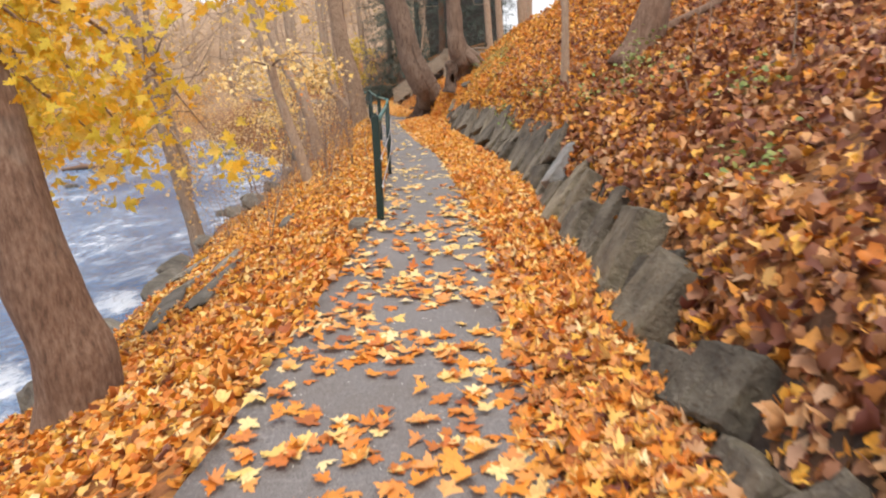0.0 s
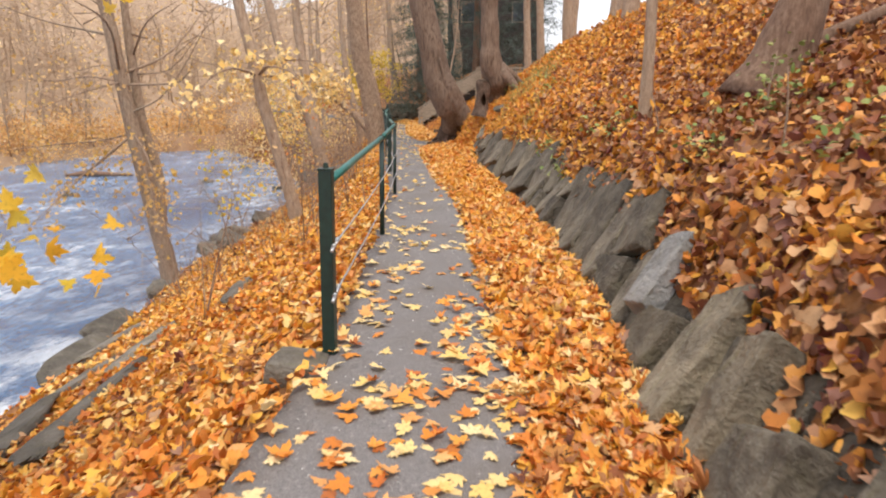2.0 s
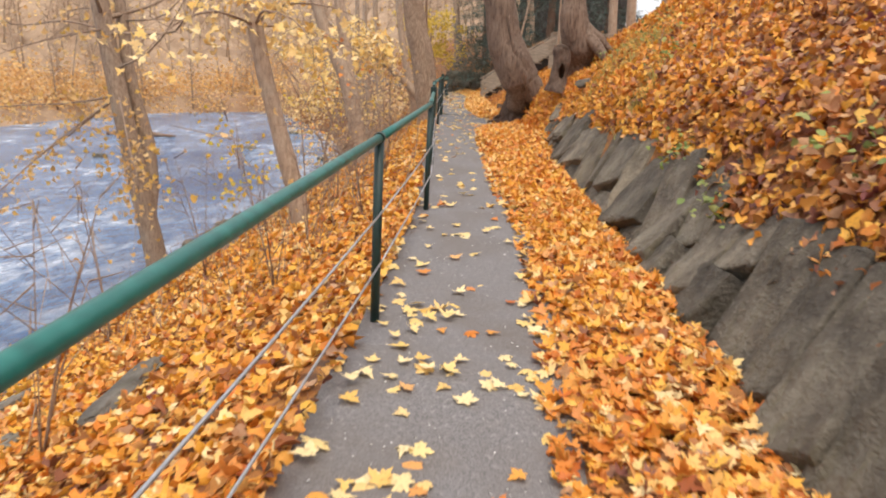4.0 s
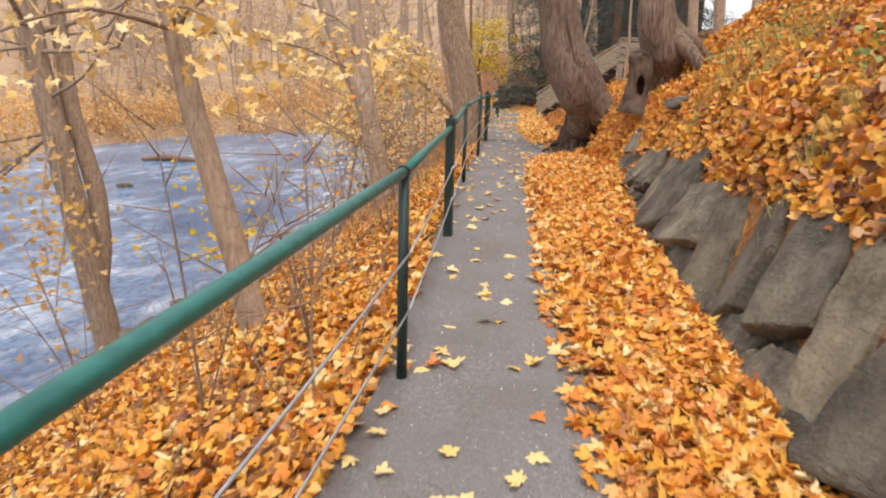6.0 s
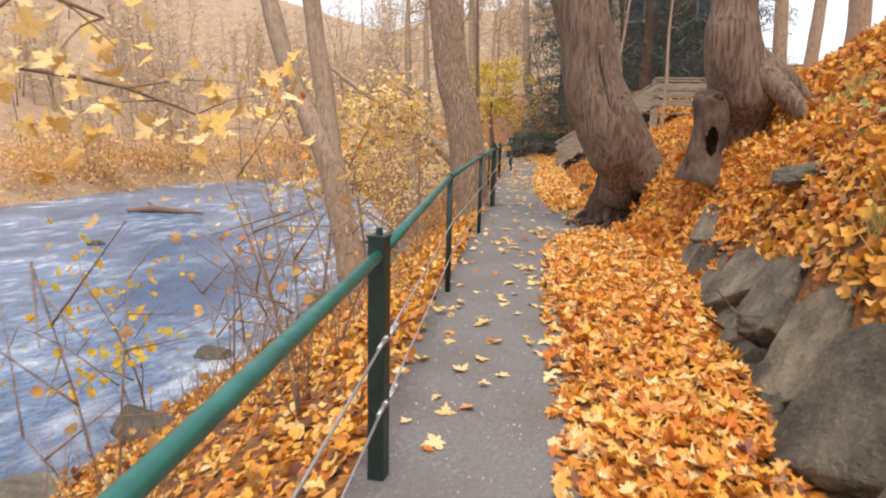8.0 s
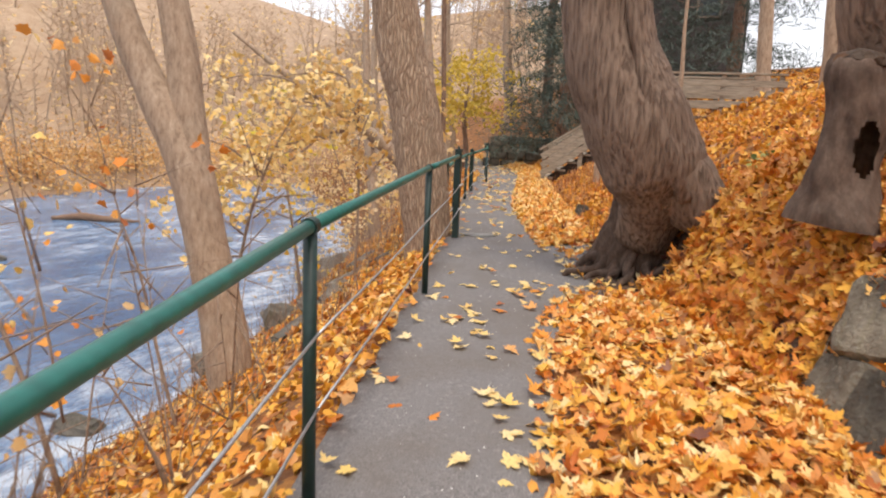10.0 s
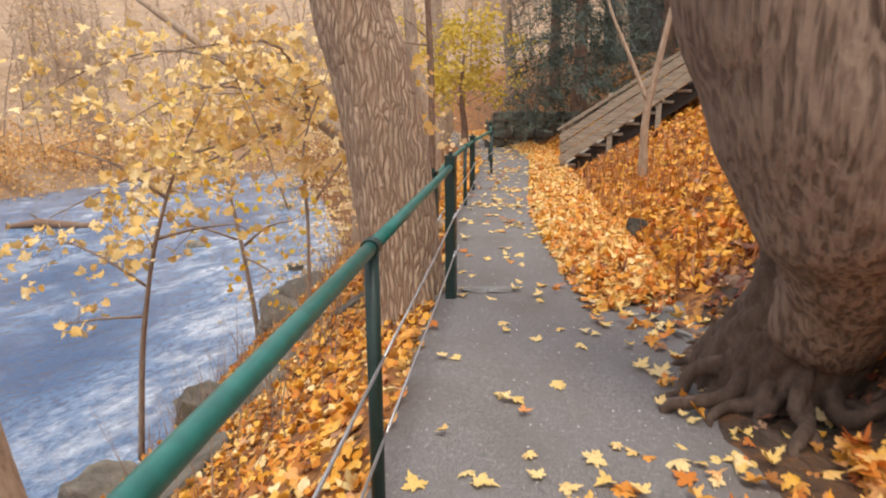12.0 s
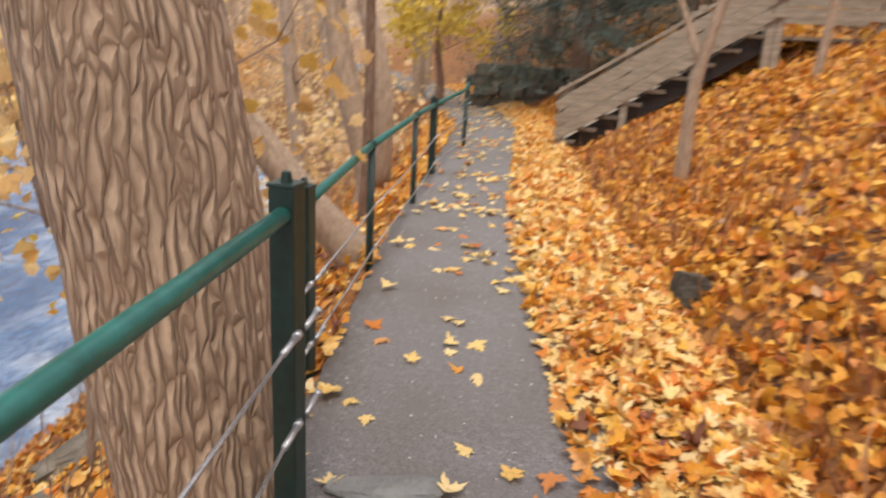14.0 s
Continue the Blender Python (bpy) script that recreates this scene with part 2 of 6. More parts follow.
BARK_MUD = bark_material("muddy_root_bark", (0.05, 0.030, 0.021), (0.098, 0.062, 0.043), (0.165, 0.112, 0.082), 4.0, 0.03, (0.10, 0.075, 0.055))
# bark for the far woods, distance haze mixed into its tones
BARK_FAR_HAZED = bark_material("hazed_far_bark", (0.30, 0.21, 0.145), (0.39, 0.29, 0.205), (0.46, 0.35, 0.255))
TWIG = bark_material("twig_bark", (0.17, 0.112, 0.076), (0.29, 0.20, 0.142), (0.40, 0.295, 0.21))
# twigs for the far woods, made paler to carry the haze too
FARTWIG_HAZED = bark_material("hazed_far_twig", (0.36, 0.25, 0.165), (0.46, 0.335, 0.23), (0.54, 0.41, 0.29))

PAINT, n, l, b = material("green_paint", 0.38)
worn = grain(n, l, place(n, l), 18, 6)
l.new(ramp(n, l, worn, [(0.3, (0.010, 0.085, 0.070)), (0.6, (0.016, 0.140, 0.115)), (0.75, (0.035, 0.175, 0.145))]), b.inputs["Base Color"])
relief(n, l, b, grain(n, l, place(n, l), 90, 4), 0.15, 0.002)
PAINT_DARK, n, l, b = material("dark_green_paint", 0.45)
worn = grain(n, l, place(n, l), 22, 6)
l.new(ramp(n, l, worn, [(0.3, (0.006, 0.020, 0.016)), (0.65, (0.012, 0.038, 0.030)), (0.8, (0.03, 0.06, 0.05))]), b.inputs["Base Color"])
relief(n, l, b, worn, 0.15, 0.003)
STEEL, n, l, b = material("galvanised_wire", 0.42, 0.8)
l.new(ramp(n, l, grain(n, l, place(n, l), 120, 3), [(0.3, (0.35, 0.35, 0.36)), (0.7, (0.62, 0.62, 0.62))]), b.inputs["Base Color"])

TIMBER, n, l, b = material("weathered_timber", 0.85)
a = grain(n, l, place(n, l, (1.5, 12, 12)), 3, 6)
l.new(ramp(n, l, a, [(0.3, (0.19, 0.15, 0.11)), (0.55, (0.32, 0.265, 0.20)), (0.75, (0.42, 0.36, 0.28))]), b.inputs["Base Color"])
relief(n, l, b, a, 0.4, 0.006)
SIDING, n, l, b = material("dark_siding", 0.8)
a = grain(n, l, place(n, l, (1, 1, 6)), 3, 5)
l.new(ramp(n, l, a, [(0.3, (0.028, 0.022, 0.020)), (0.7, (0.06, 0.05, 0.045))]), b.inputs["Base Color"])
GLASS, n, l, b = material("window_glass", 0.08)
b.inputs["Base Color"].default_value = (0.05, 0.06, 0.07, 1)
ROOFING, n, l, b = material("roof_shingle", 0.9)
l.new(ramp(n, l, grain(n, l, place(n, l), 12, 4), [(0.3, (0.05, 0.045, 0.045)), (0.7, (0.10, 0.09, 0.085))]), b.inputs["Base Color"])

RIVER, n, l, b = material("river_water", 0.10)
co = place(n, l, (1.0, 0.55, 1))
r1, r2, r3 = grain(n, l, co, 1.6, 6, 0.62), grain(n, l, co, 9.0, 4, 0.6), grain(n, l, co, 0.22, 4)
add = n.new("ShaderNodeMath")
add.operation = "MULTIPLY_ADD"
add.inputs[1].default_value = 0.35
l.new(r2, add.inputs[0])
l.new(r1, add.inputs[2])
foam = n.new("ShaderNodeMath")
foam.operation = "MULTIPLY"
l.new(ramp(n, l, r1, [(0.47, (0, 0, 0)), (0.64, (1, 1, 1))]), foam.inputs[0])
l.new(ramp(n, l, r3, [(0.36, (0.05, 0.05, 0.05)), (0.62, (0.5, 0.5, 0.5))]), foam.inputs[1])
sep = n.new("ShaderNodeSeparateXYZ")
l.new(place(n, l), sep.inputs[0])
edge = n.new("ShaderNodeMath")
edge.operation, edge.inputs[1].default_value = "MULTIPLY_ADD", 0.15
l.new(sep.outputs[1], edge.inputs[0])
l.new(sep.outputs[0], edge.inputs[2])
near_bank = n.new("ShaderNodeMapRange")
near_bank.inputs[1].default_value, near_bank.inputs[2].default_value = -7.4, -5.4
l.new(edge.outputs[0], near_bank.inputs[0])
churn = n.new("ShaderNodeMath")
churn.operation, churn.use_clamp = "MULTIPLY_ADD", True
rapid = n.new("ShaderNodeMapRange")
rapid.inputs[1].default_value, rapid.inputs[2].default_value = 12.0, 17.0
rapid.inputs[3].default_value, rapid.inputs[4].default_value = 0.9, 0.18
l.new(sep.outputs[1], rapid.inputs[0])
broken = n.new("ShaderNodeMath")
broken.operation = "MULTIPLY"
l.new(near_bank.outputs[0], broken.inputs[0])
l.new(rapid.outputs[0], broken.inputs[1])
l.new(broken.outputs[0], churn.inputs[0])
l.new(ramp(n, l, r1, [(0.40, (0, 0, 0)), (0.58, (1, 1, 1))]), churn.inputs[1])
l.new(foam.outputs[0], churn.inputs[2])
foam = churn
# blue of the reflected sky, put into the water's own colour
base = ramp(n, l, r3, [(0.33, (0.05, 0.115, 0.235)), (0.62, (0.22, 0.33, 0.50))])
# dark sides of the small ripples, painted in as well
base = blend(n, l, base, (0.05, 0.11, 0.23), ramp(n, l, r2, [(0.47, (0, 0, 0)), (0.60, (0.7, 0.7, 0.7))]))
l.new(blend(n, l, base, (0.80, 0.84, 0.88), foam.outputs[0]), b.inputs["Base Color"])
l.new(ramp(n, l, foam.outputs[0], [(0.0, (0.10, 0.10, 0.10)), (1.0, (0.55, 0.55, 0.55))]), b.inputs["Roughness"])
relief(n, l, b, add.outputs[0], 1.0, 0.3)


# ---------- plan of the place: path edges, wall line, hill and bank ----------
YS = np.arange(-30.0, 90.0, 0.25)


def eased(points, spread=5):
    """A smooth curve through a few (y, value) pairs, as a table over YS."""
    py, pv = zip(*points)
    raw = np.interp(YS, py, pv)
    k = np.hanning(2 * spread + 1)
    return np.convolve(np.pad(raw, spread, "edge"), k / k.sum(), "valid")


T_LEFT = eased([(-30, -0.4), (0, -0.66), (6.5, -0.62), (9.8, -0.98), (12.7, -1.36), (15.7, -1.96), (18.6, -2.54), (21.7, -3.05),
                (24.4, -3.55), (28.2, -4.35), (31.5, -4.9), (35, -5.5), (40, -7.5), (50, -13), (90, -40)])
T_WALL = eased([(-30, 1.3), (0, 1.08), (3, 1.08), (5, 0.97), (7, 0.9), (9, 0.78), (10.7, 0.53), (12.3, 0.27), (14, 0.0), (16, -0.32),
                (17.7, -0.46), (20, -0.62), (21.4, -1.05), (22.3, -1.42), (23.2, -1.42), (24.5, -1.95), (27, -2.5), (30, -3.1), (33, -3.6), (36, -4.2), (40, -5.6), (50, -11), (90, -38)])
T_PILE = eased([(-30, 0.7), (2, 0.62), (6, 0.45), (10.3, -0.09), (12.2, -0.33), (14.5, -0.88), (16, -1.14), (19.4, -1.76), (21.3, -2.06), (22.6, -1.86),
                (23.6, -2.1), (24.6, -2.5), (26.5, -3.0), (28.6, -3.5), (32.8, -4.1), (36, -4.6), (40, -6.1), (50, -11.3), (90, -38.3)])
T_HIGH = eased([(-30, 0.38), (2.5, 0.4), (4.5, 0.5), (6.6, 0.62), (10, 0.68), (12, 0.84), (13.5, 0.86), (15, 0.78), (18, 0.75), (19.6, 0.66), (21, 0.52), (22.4, 0.6), (23.1, 0.4), (24.2, 0.0), (90, 0.0)])
T_RISE = eased([(-30, 0.6), (12, 0.62), (17, 0.92), (24, 0.88), (29, 0.62), (90, 0.55)])
T_FALL = eased([(-30, 0.49), (15, 0.49), (24, 0.66), (90, 0.66)])
T_FAR = eased([(-30, -31), (30, -30), (46, -31), (54, -29), (60, -24), (66, -21), (90, -46)], 12)
T_TOP = T_WALL + 0.70 * T_HIGH
WATER = -3.4


def at_y(table, y):
    return np.interp(y, YS, table)


def ground_height(x, y):
    """Height of the soil; x and y may be arrays."""
    x, y = np.broadcast_arrays(np.asarray(x, float), np.asarray(y, float))
    left, wall = at_y(T_LEFT, y), at_y(T_WALL, y)
    u = left - x
    bank = -at_y(T_FALL, y) * np.clip(u - 0.06, 0, None) - 0.05 * np.clip(u, 0, 0.4)
    bank = np.where(bank < -1.9, -1.9 + 3.2 * (bank + 1.9), bank)
    bank = np.maximum(bank, -4.4)
    d = x - wall
    high = at_y(T_HIGH, y)
    step = high * np.clip((d - 0.2) / np.maximum(0.727 * high, 0.16), 0, 1)
    d2 = np.clip(d - 0.2, 0, None)
    reach = 8.0
    hill = step + at_y(T_RISE, y) * reach * (1 - np.exp(-d2 / reach))
    far = at_y(T_FAR, y) - x
    beyond = np.clip(far, 0, None)
    opposite = -4.4 + 1.3 * np.clip(beyond, 0, 1.6) + 0.12 * np.clip(beyond - 1.6, 0, 6) + 0.50 * np.clip(beyond - 7.6, 0, 38) + 0.06 * np.clip(beyond - 41.6, 0, 60)
    z = np.where(d > 0, hill, np.where(u > 0, bank, 0.0))
    z = np.where(far > 0, np.maximum(opposite, z), z)
    return z + 0.30 * np.clip(y - 64, 0, 40) * np.clip((4 - x) / 10, 0, 1)

# ---------- mesh helpers ----------
rng = np.random.default_rng(7)


def mesh_of(name, verts, faces, mat=None, smooth=False):
    me = bpy.data.meshes.new(name)
    me.from_pydata([tuple(v) for v in verts], [], [tuple(f) for f in faces])
    if mat:
        me.materials.append(mat)
    if smooth:
        me.polygons.foreach_set("use_smooth", [True] * len(me.polygons))
    me.update()
    return me


def tri_mesh(name, verts, tris, mat):
    """A large triangle mesh straight from arrays."""
    me = bpy.data.meshes.new(name)
    nv, nt = len(verts), len(tris)
    me.vertices.add(nv)
    me.vertices.foreach_set("co", np.ascontiguousarray(verts, np.float32).ravel())
    me.loops.add(nt * 3)
    me.loops.foreach_set("vertex_index", np.ascontiguousarray(tris, np.int32).ravel())
    me.polygons.add(nt)
    me.polygons.foreach_set("loop_start", np.arange(0, nt * 3, 3, dtype=np.int32))
    me.materials.append(mat)
    me.update(calc_edges=True)
    return me


def part(name, me, parent=None, label="", at=None, kind=""):
    """Links a mesh as one object, under a thing or under a part."""
    ob = new(name, me)
    if at is not None:
        ob.location = at
    if parent is not None:
        ob.parent = parent
    return tagged(ob, label, kind=kind)


def thing(name, label, category, group="", at=(0, 0, 0)):
    ob = new(name)
    ob.location = at
    return tagged(ob, label, category, group)


def bm_mesh(name, bm, mat, smooth=False):
    me = bpy.data.meshes.new(name)
    bm.normal_update()
    bm.to_mesh(me)
    bm.free()
    me.materials.append(mat)
    if smooth:
        me.polygons.foreach_set("use_smooth", [True] * len(me.polygons))
    return me


def box_bm(sx, sy, sz, bevel=0.0, m=None):
    bm = bmesh.new()
    bmesh.ops.create_cube(bm, size=1, matrix=Matrix.Diagonal((sx, sy, sz, 1)))
    if bevel:
        bmesh.ops.bevel(bm, geom=bm.edges[:], offset=bevel, segments=2, affect="EDGES", profile=0.6)
    if m is not None:
        bm.transform(m)
    return bm


def bar(a, b, w, h, bevel=0.004):
    """A board from a to b, w across and h high, as a bmesh."""
    a, b = Vector(a), Vector(b)
    d = b - a
    m = d.to_track_quat("X", "Z").to_matrix().to_4x4()
    m.translation = (a + b) / 2
    return box_bm(d.length, w, h, bevel, m)


def curve_points(pts, radii, step):
    """Catmull-Rom through pts, with radii, every step metres or so."""
    p = np.array([pts[0], *pts, pts[-1]], float)
    p[0], p[-1] = 2 * p[1] - p[2], 2 * p[-2] - p[-3]
    r = np.array([radii[0], *radii, radii[-1]], float)
    out, rad = [], []
    for i in range(1, len(p) - 2):
        k = max(2, int(np.linalg.norm(p[i + 1] - p[i]) / step))
        for t in np.arange(k) / k:
            a = 2 * p[i] + (p[i + 1] - p[i - 1]) * t + (2 * p[i - 1] - 5 * p[i] + 4 * p[i + 1] - p[i + 2]) * t * t \
                + (3 * p[i] - p[i - 1] - 3 * p[i + 1] + p[i + 2]) * t ** 3
            out.append(a / 2)
            rad.append(r[i] + (r[i + 1] - r[i]) * (3 * t * t - 2 * t ** 3))
    out.append(p[-2])
    rad.append(r[-2])
    return np.array(out), np.array(rad)


def tube(pts, radii, seg=10, step=0.25, rough=0.0, ridge=0.0, freq=3.0, cap=True):
    """Verts and faces of a tapered, uneven limb."""
    c, r = curve_points(pts, radii, step)
    d = np.gradient(c, axis=0)
    d /= np.linalg.norm(d, axis=1)[:, None]
    side = np.cross(d[0], (0.0, 1.0, 0.1) if abs(d[0][1]) < 0.9 else (1.0, 0, 0))
    verts, faces = [], []
    ang = np.arange(seg) * 2 * np.pi / seg
    for i in range(len(c)):
        side = side - d[i] * (side @ d[i])
        side /= np.linalg.norm(side)
        other = np.cross(d[i], side)
        ring = np.cos(ang)[:, None] * side + np.sin(ang)[:, None] * other
        for q in ring:
            k = r[i]
            v = c[i] + q * k
            if rough:
                k *= 1 + rough * noise.noise((v[0] * freq, v[1] * freq, v[2] * freq * 0.6))
            if ridge:
                s = noise.noise((q[0] * r[i] * 17 + 3, q[1] * r[i] * 17 + 1, c[i][2] * 3.4))
                s2 = noise.noise((q[0] * r[i] * 90, q[1] * r[i] * 90, c[i][2] * 16))
                k += ridge * (min(abs(s) * 4.5, 1.0) - 0.7) + ridge * 0.2 * s2
            verts.append(c[i] + q * k)
    for i in range(len(c) - 1):
        for j in range(seg):
            a, b = i * seg + j, i * seg + (j + 1) % seg
            faces.append((a, b, b + seg, a + seg))
    if cap:
        faces.append(tuple(range(seg))[::-1])
        faces.append(tuple(range((len(c) - 1) * seg, len(c) * seg)))
    return verts, faces


def joined(*pieces):
    verts, faces = [], []
    for v, f in pieces:
        o = len(verts)
        verts += list(v)
        faces += [tuple(i + o for i in q) for q in f]
    return verts, faces


# ---------- leaf shapes ----------
HALF = [(0.08, 0.02), (0.37, -0.05), (0.37, 0.15), (0.57, 0.36), (0.42, 0.47), (0.37, 0.69), (0.20, 0.72)]
MAPLE = np.array([(0, 0.3)] + HALF + [(0, 1.0)] + [(-x, y) for x, y in HALF[::-1]]) - (0, 0.42)
SHALF = [(0.09, 0.0), (0.37, -0.02), (0.57, 0.36), (0.33, 0.46), (0.30, 0.72)]
MEDIUM = np.array([(0, 0.3)] + SHALF + [(0, 1.0)] + [(-x, y) for x, y in SHALF[::-1]]) - (0, 0.42)
PLAIN = np.array([(0, 0.3), (0.10, -0.02), (0.42, 0.12), (0.46, 0.52), (0.0, 1.0), (-0.46, 0.52), (-0.42, 0.12), (-0.10, -0.02)]) - (0, 0.42)


LHALF = [(0.05, 0.03), (0.20, -0.08), (0.30, -0.02), (0.22, 0.12), (0.44, 0.14), (0.60, 0.34), (0.44, 0.36), (0.40, 0.46), (0.20, 0.42), (0.26, 0.70), (0.13, 0.70)]
LOBED = np.array([(0, 0.27)] + LHALF + [(0, 1.02)] + [(-x, y) for x, y in LHALF[::-1]]) - (0, 0.42)


def leaf_cloud(name, where, normal, size, shape, mat, tilt=0.5, curl=0.5):
    """Many leaves as one mesh: places, normals and sizes as arrays."""
    n, k = len(where), len(shape)
    tris = np.array([(0, i, i % (k - 1) + 1) for i in range(1, k)])
    nrm = normal + rng.normal(0, tilt, (n, 3))
    nrm /= np.linalg.norm(nrm, axis=1)[:, None]
    ref = rng.normal(0, 1, (n, 3))
    ax = np.cross(nrm, ref)
    ax /= np.linalg.norm(ax, axis=1)[:, None]
    ay = np.cross(nrm, ax)
    x, y = shape[:, 0], shape[:, 1]
    cz = rng.normal(0, curl, (n, 1)) * (x * x + y * y)[None] + rng.normal(0, curl, (n, 1)) * np.abs(x)[None] + rng.normal(0, 0.3 * curl, (n, 1)) * (x * y)[None]
    sx = size * rng.uniform(0.75, 1.1, n)
    v = where[:, None] + ax[:, None] * (x[None] * sx[:, None])[..., None] + ay[:, None] * (y[None] * size[:, None])[..., None] \
        + nrm[:, None] * (cz * size[:, None])[..., None]
    t = tris[None] + (np.arange(n) * k)[:, None, None]
    return tri_mesh(name, v.reshape(-1, 3), t.reshape(-1, 3), mat)


def ground_normal(x, y):
    e = 0.06
    nx = -(ground_height(x + e, y) - ground_height(x - e, y)) / (2 * e)
    ny = -(ground_height(x, y + e) - ground_height(x, y - e)) / (2 * e)
    v = np.stack([np.clip(nx, -1.3, 1.3), ny, np.ones_like(nx)], -1)
    return v / np.linalg.norm(v, axis=1)[:, None]


# ---------- ground: one sheet to the horizon ----------
xs = np.concatenate([[-420, -300, -200, -140, -100], np.arange(-80, -28, 2.0), np.arange(-28, -9, 0.8), np.arange(-9, 6, 0.12), np.arange(6, 16, 0.5), [17, 20, 25, 32, 42, 60, 90, 140, 220, 420]])
ys = np.concatenate([[-400, -200, -100, -60, -30, -15], np.arange(-8, 40, 0.16), np.arange(40, 80, 1.0), [82, 88, 96, 110, 130, 170, 240, 420]])
gx, gy = np.meshgrid(xs, ys)
gz = ground_height(gx, gy)
bump = np.array([[noise.noise((x * 0.9, y * 0.9, 0)) * 0.09 + noise.noise((x * 3.1, y * 3.1, 5)) * 0.03 for x in xs] for y in ys])
on_path = (gx > at_y(T_LEFT, gy) - 0.12) & (gx < at_y(T_WALL, gy) + 0.1)
gz = np.where(on_path, np.minimum(gz, 0) - 0.05, gz + bump * np.clip(np.abs(gx - at_y(T_LEFT, gy)), 0, 1))
W = len(xs)
quads = [(j * W + i, j * W + i + 1, (j + 1) * W + i + 1, (j + 1) * W + i) for j in range(len(ys) - 1) for i in range(W - 1)]
ground_ob = tagged(new("ground", mesh_of("ground", np.stack([gx, gy, gz], -1).reshape(-1, 3), quads, SOIL, True)), "leaf-covered soil bank and hillside", "ground", kind="structure")


def terrain(x, y):
    """Height of the built ground, bumps and all."""
    x, y = np.asarray(x, float), np.asarray(y, float)
    i = np.clip(np.searchsorted(xs, x) - 1, 0, len(xs) - 2)
    j = np.clip(np.searchsorted(ys, y) - 1, 0, len(ys) - 2)
    u, v = (x - xs[i]) / (xs[i + 1] - xs[i]), (y - ys[j]) / (ys[j + 1] - ys[j])
    return (gz[j, i] * (1 - u) + gz[j, i + 1] * u) * (1 - v) + (gz[j + 1, i] * (1 - u) + gz[j + 1, i + 1] * u) * v


# asphalt path: a slab with a ragged left edge
rows_y = np.arange(-12, 60, 0.12)
pv, pf = [], []
for y in rows_y:
    lx, rx = float(at_y(T_LEFT, y)) - 0.05, float(at_y(T_WALL, y)) + 0.14
    lx += 0.035 * noise.noise((y * 1.7, 0, 0)) + 0.02 * noise.noise((y * 6, 3, 0))
    pv.append((lx - 0.01, y, -0.14))
    pv.append((lx, y, -0.016))
    for k in range(1, 9):
        x = lx + (rx - lx) * k / 8
        pv.append((x, y, 0.006 * noise.noise((x * 1.5, y * 1.5, 1))))
for j in range(len(rows_y) - 1):
    for i in range(9):
        a = j * 10 + i
        pf.append((a, a + 1, a + 11, a + 10)[::-1])
tagged(new("path", mesh_of("path", pv, pf, ASPHALT, True)), "worn grey asphalt footpath strewn with leaves", "path", kind="structure")

# river
tagged(new("water", mesh_of("water", [(-420, -400, WATER), (40, -400, WATER), (40, 90, WATER), (-420, 90, WATER)], [(0, 1, 2, 3)], RIVER)),
       "rippling river water with the sky's blue painted in and pale riffles", "river", kind="structure")

# ---------- fence along the path ----------
fence = thing("fence", "green steel pipe fence with two wire cables beside the path", "fence")
STOUT = [(-0.62, 6.41), (-1.895, 15.70), (-3.50, 24.57), (-3.90, 25.5), (-4.66, 30.2), (-5.3, 34.6)]
SLIM = [(-0.95, 9.80), (-1.31, 12.75), (-2.535, 18.81), (-3.04, 21.86), (-4.15, 26.95), (-4.42, 28.75), (-4.82, 32.4)]


def stout_post():
    bm = box_bm(0.072, 0.072, 1.20, 0.006, Matrix.Translation((0, 0, 0.42)))
    return bm_mesh("post", bm, PAINT_DARK)


def post_cap():
    bm = box_bm(0.078, 0.078, 0.012, 0.003, Matrix.Translation((0, 0, 1.026)))
    bmesh.ops.create_cone(bm, segments=10, radius1=0.017, radius2=0.012, depth=0.03, cap_ends=True, matrix=Matrix.Translation((0, 0, 1.045)))
    return bm_mesh("cap", bm, PAINT_DARK)


def slim_post():
    bm = bmesh.new()
    bmesh.ops.create_cone(bm, segments=14, radius1=0.025, radius2=0.025, depth=1.14, cap_ends=True, matrix=Matrix.Translation((0, 0, 0.40)))
    return bm_mesh("slim_post", bm, PAINT_DARK, True)


def ring_clamp():
    bm = bmesh.new()
    bmesh.ops.create_cone(bm, segments=16, radius1=0.031, radius2=0.031, depth=0.05, cap_ends=True)
    return bm_mesh("clamp", bm, PAINT_DARK)


def turnbuckle():
    bm = bmesh.new()
    bmesh.ops.create_cone(bm, segments=10, radius1=0.010, radius2=0.010, depth=0.12, cap_ends=True)
    bmesh.ops.create_cone(bm, segments=8, radius1=0.014, radius2=0.014, depth=0.02, cap_ends=True, matrix=Matrix.Translation((0, 0, 0.06)))
    return bm_mesh("turnbuckle", bm, STEEL, True)


stout_me, cap_me, slim_me, clamp_me, buckle_me = stout_post(), post_cap(), slim_post(), ring_clamp(), turnbuckle()
def sunk(y):
    """The far length of the fence stands a little lower."""
    return -0.22 if y > 25 else 0.0


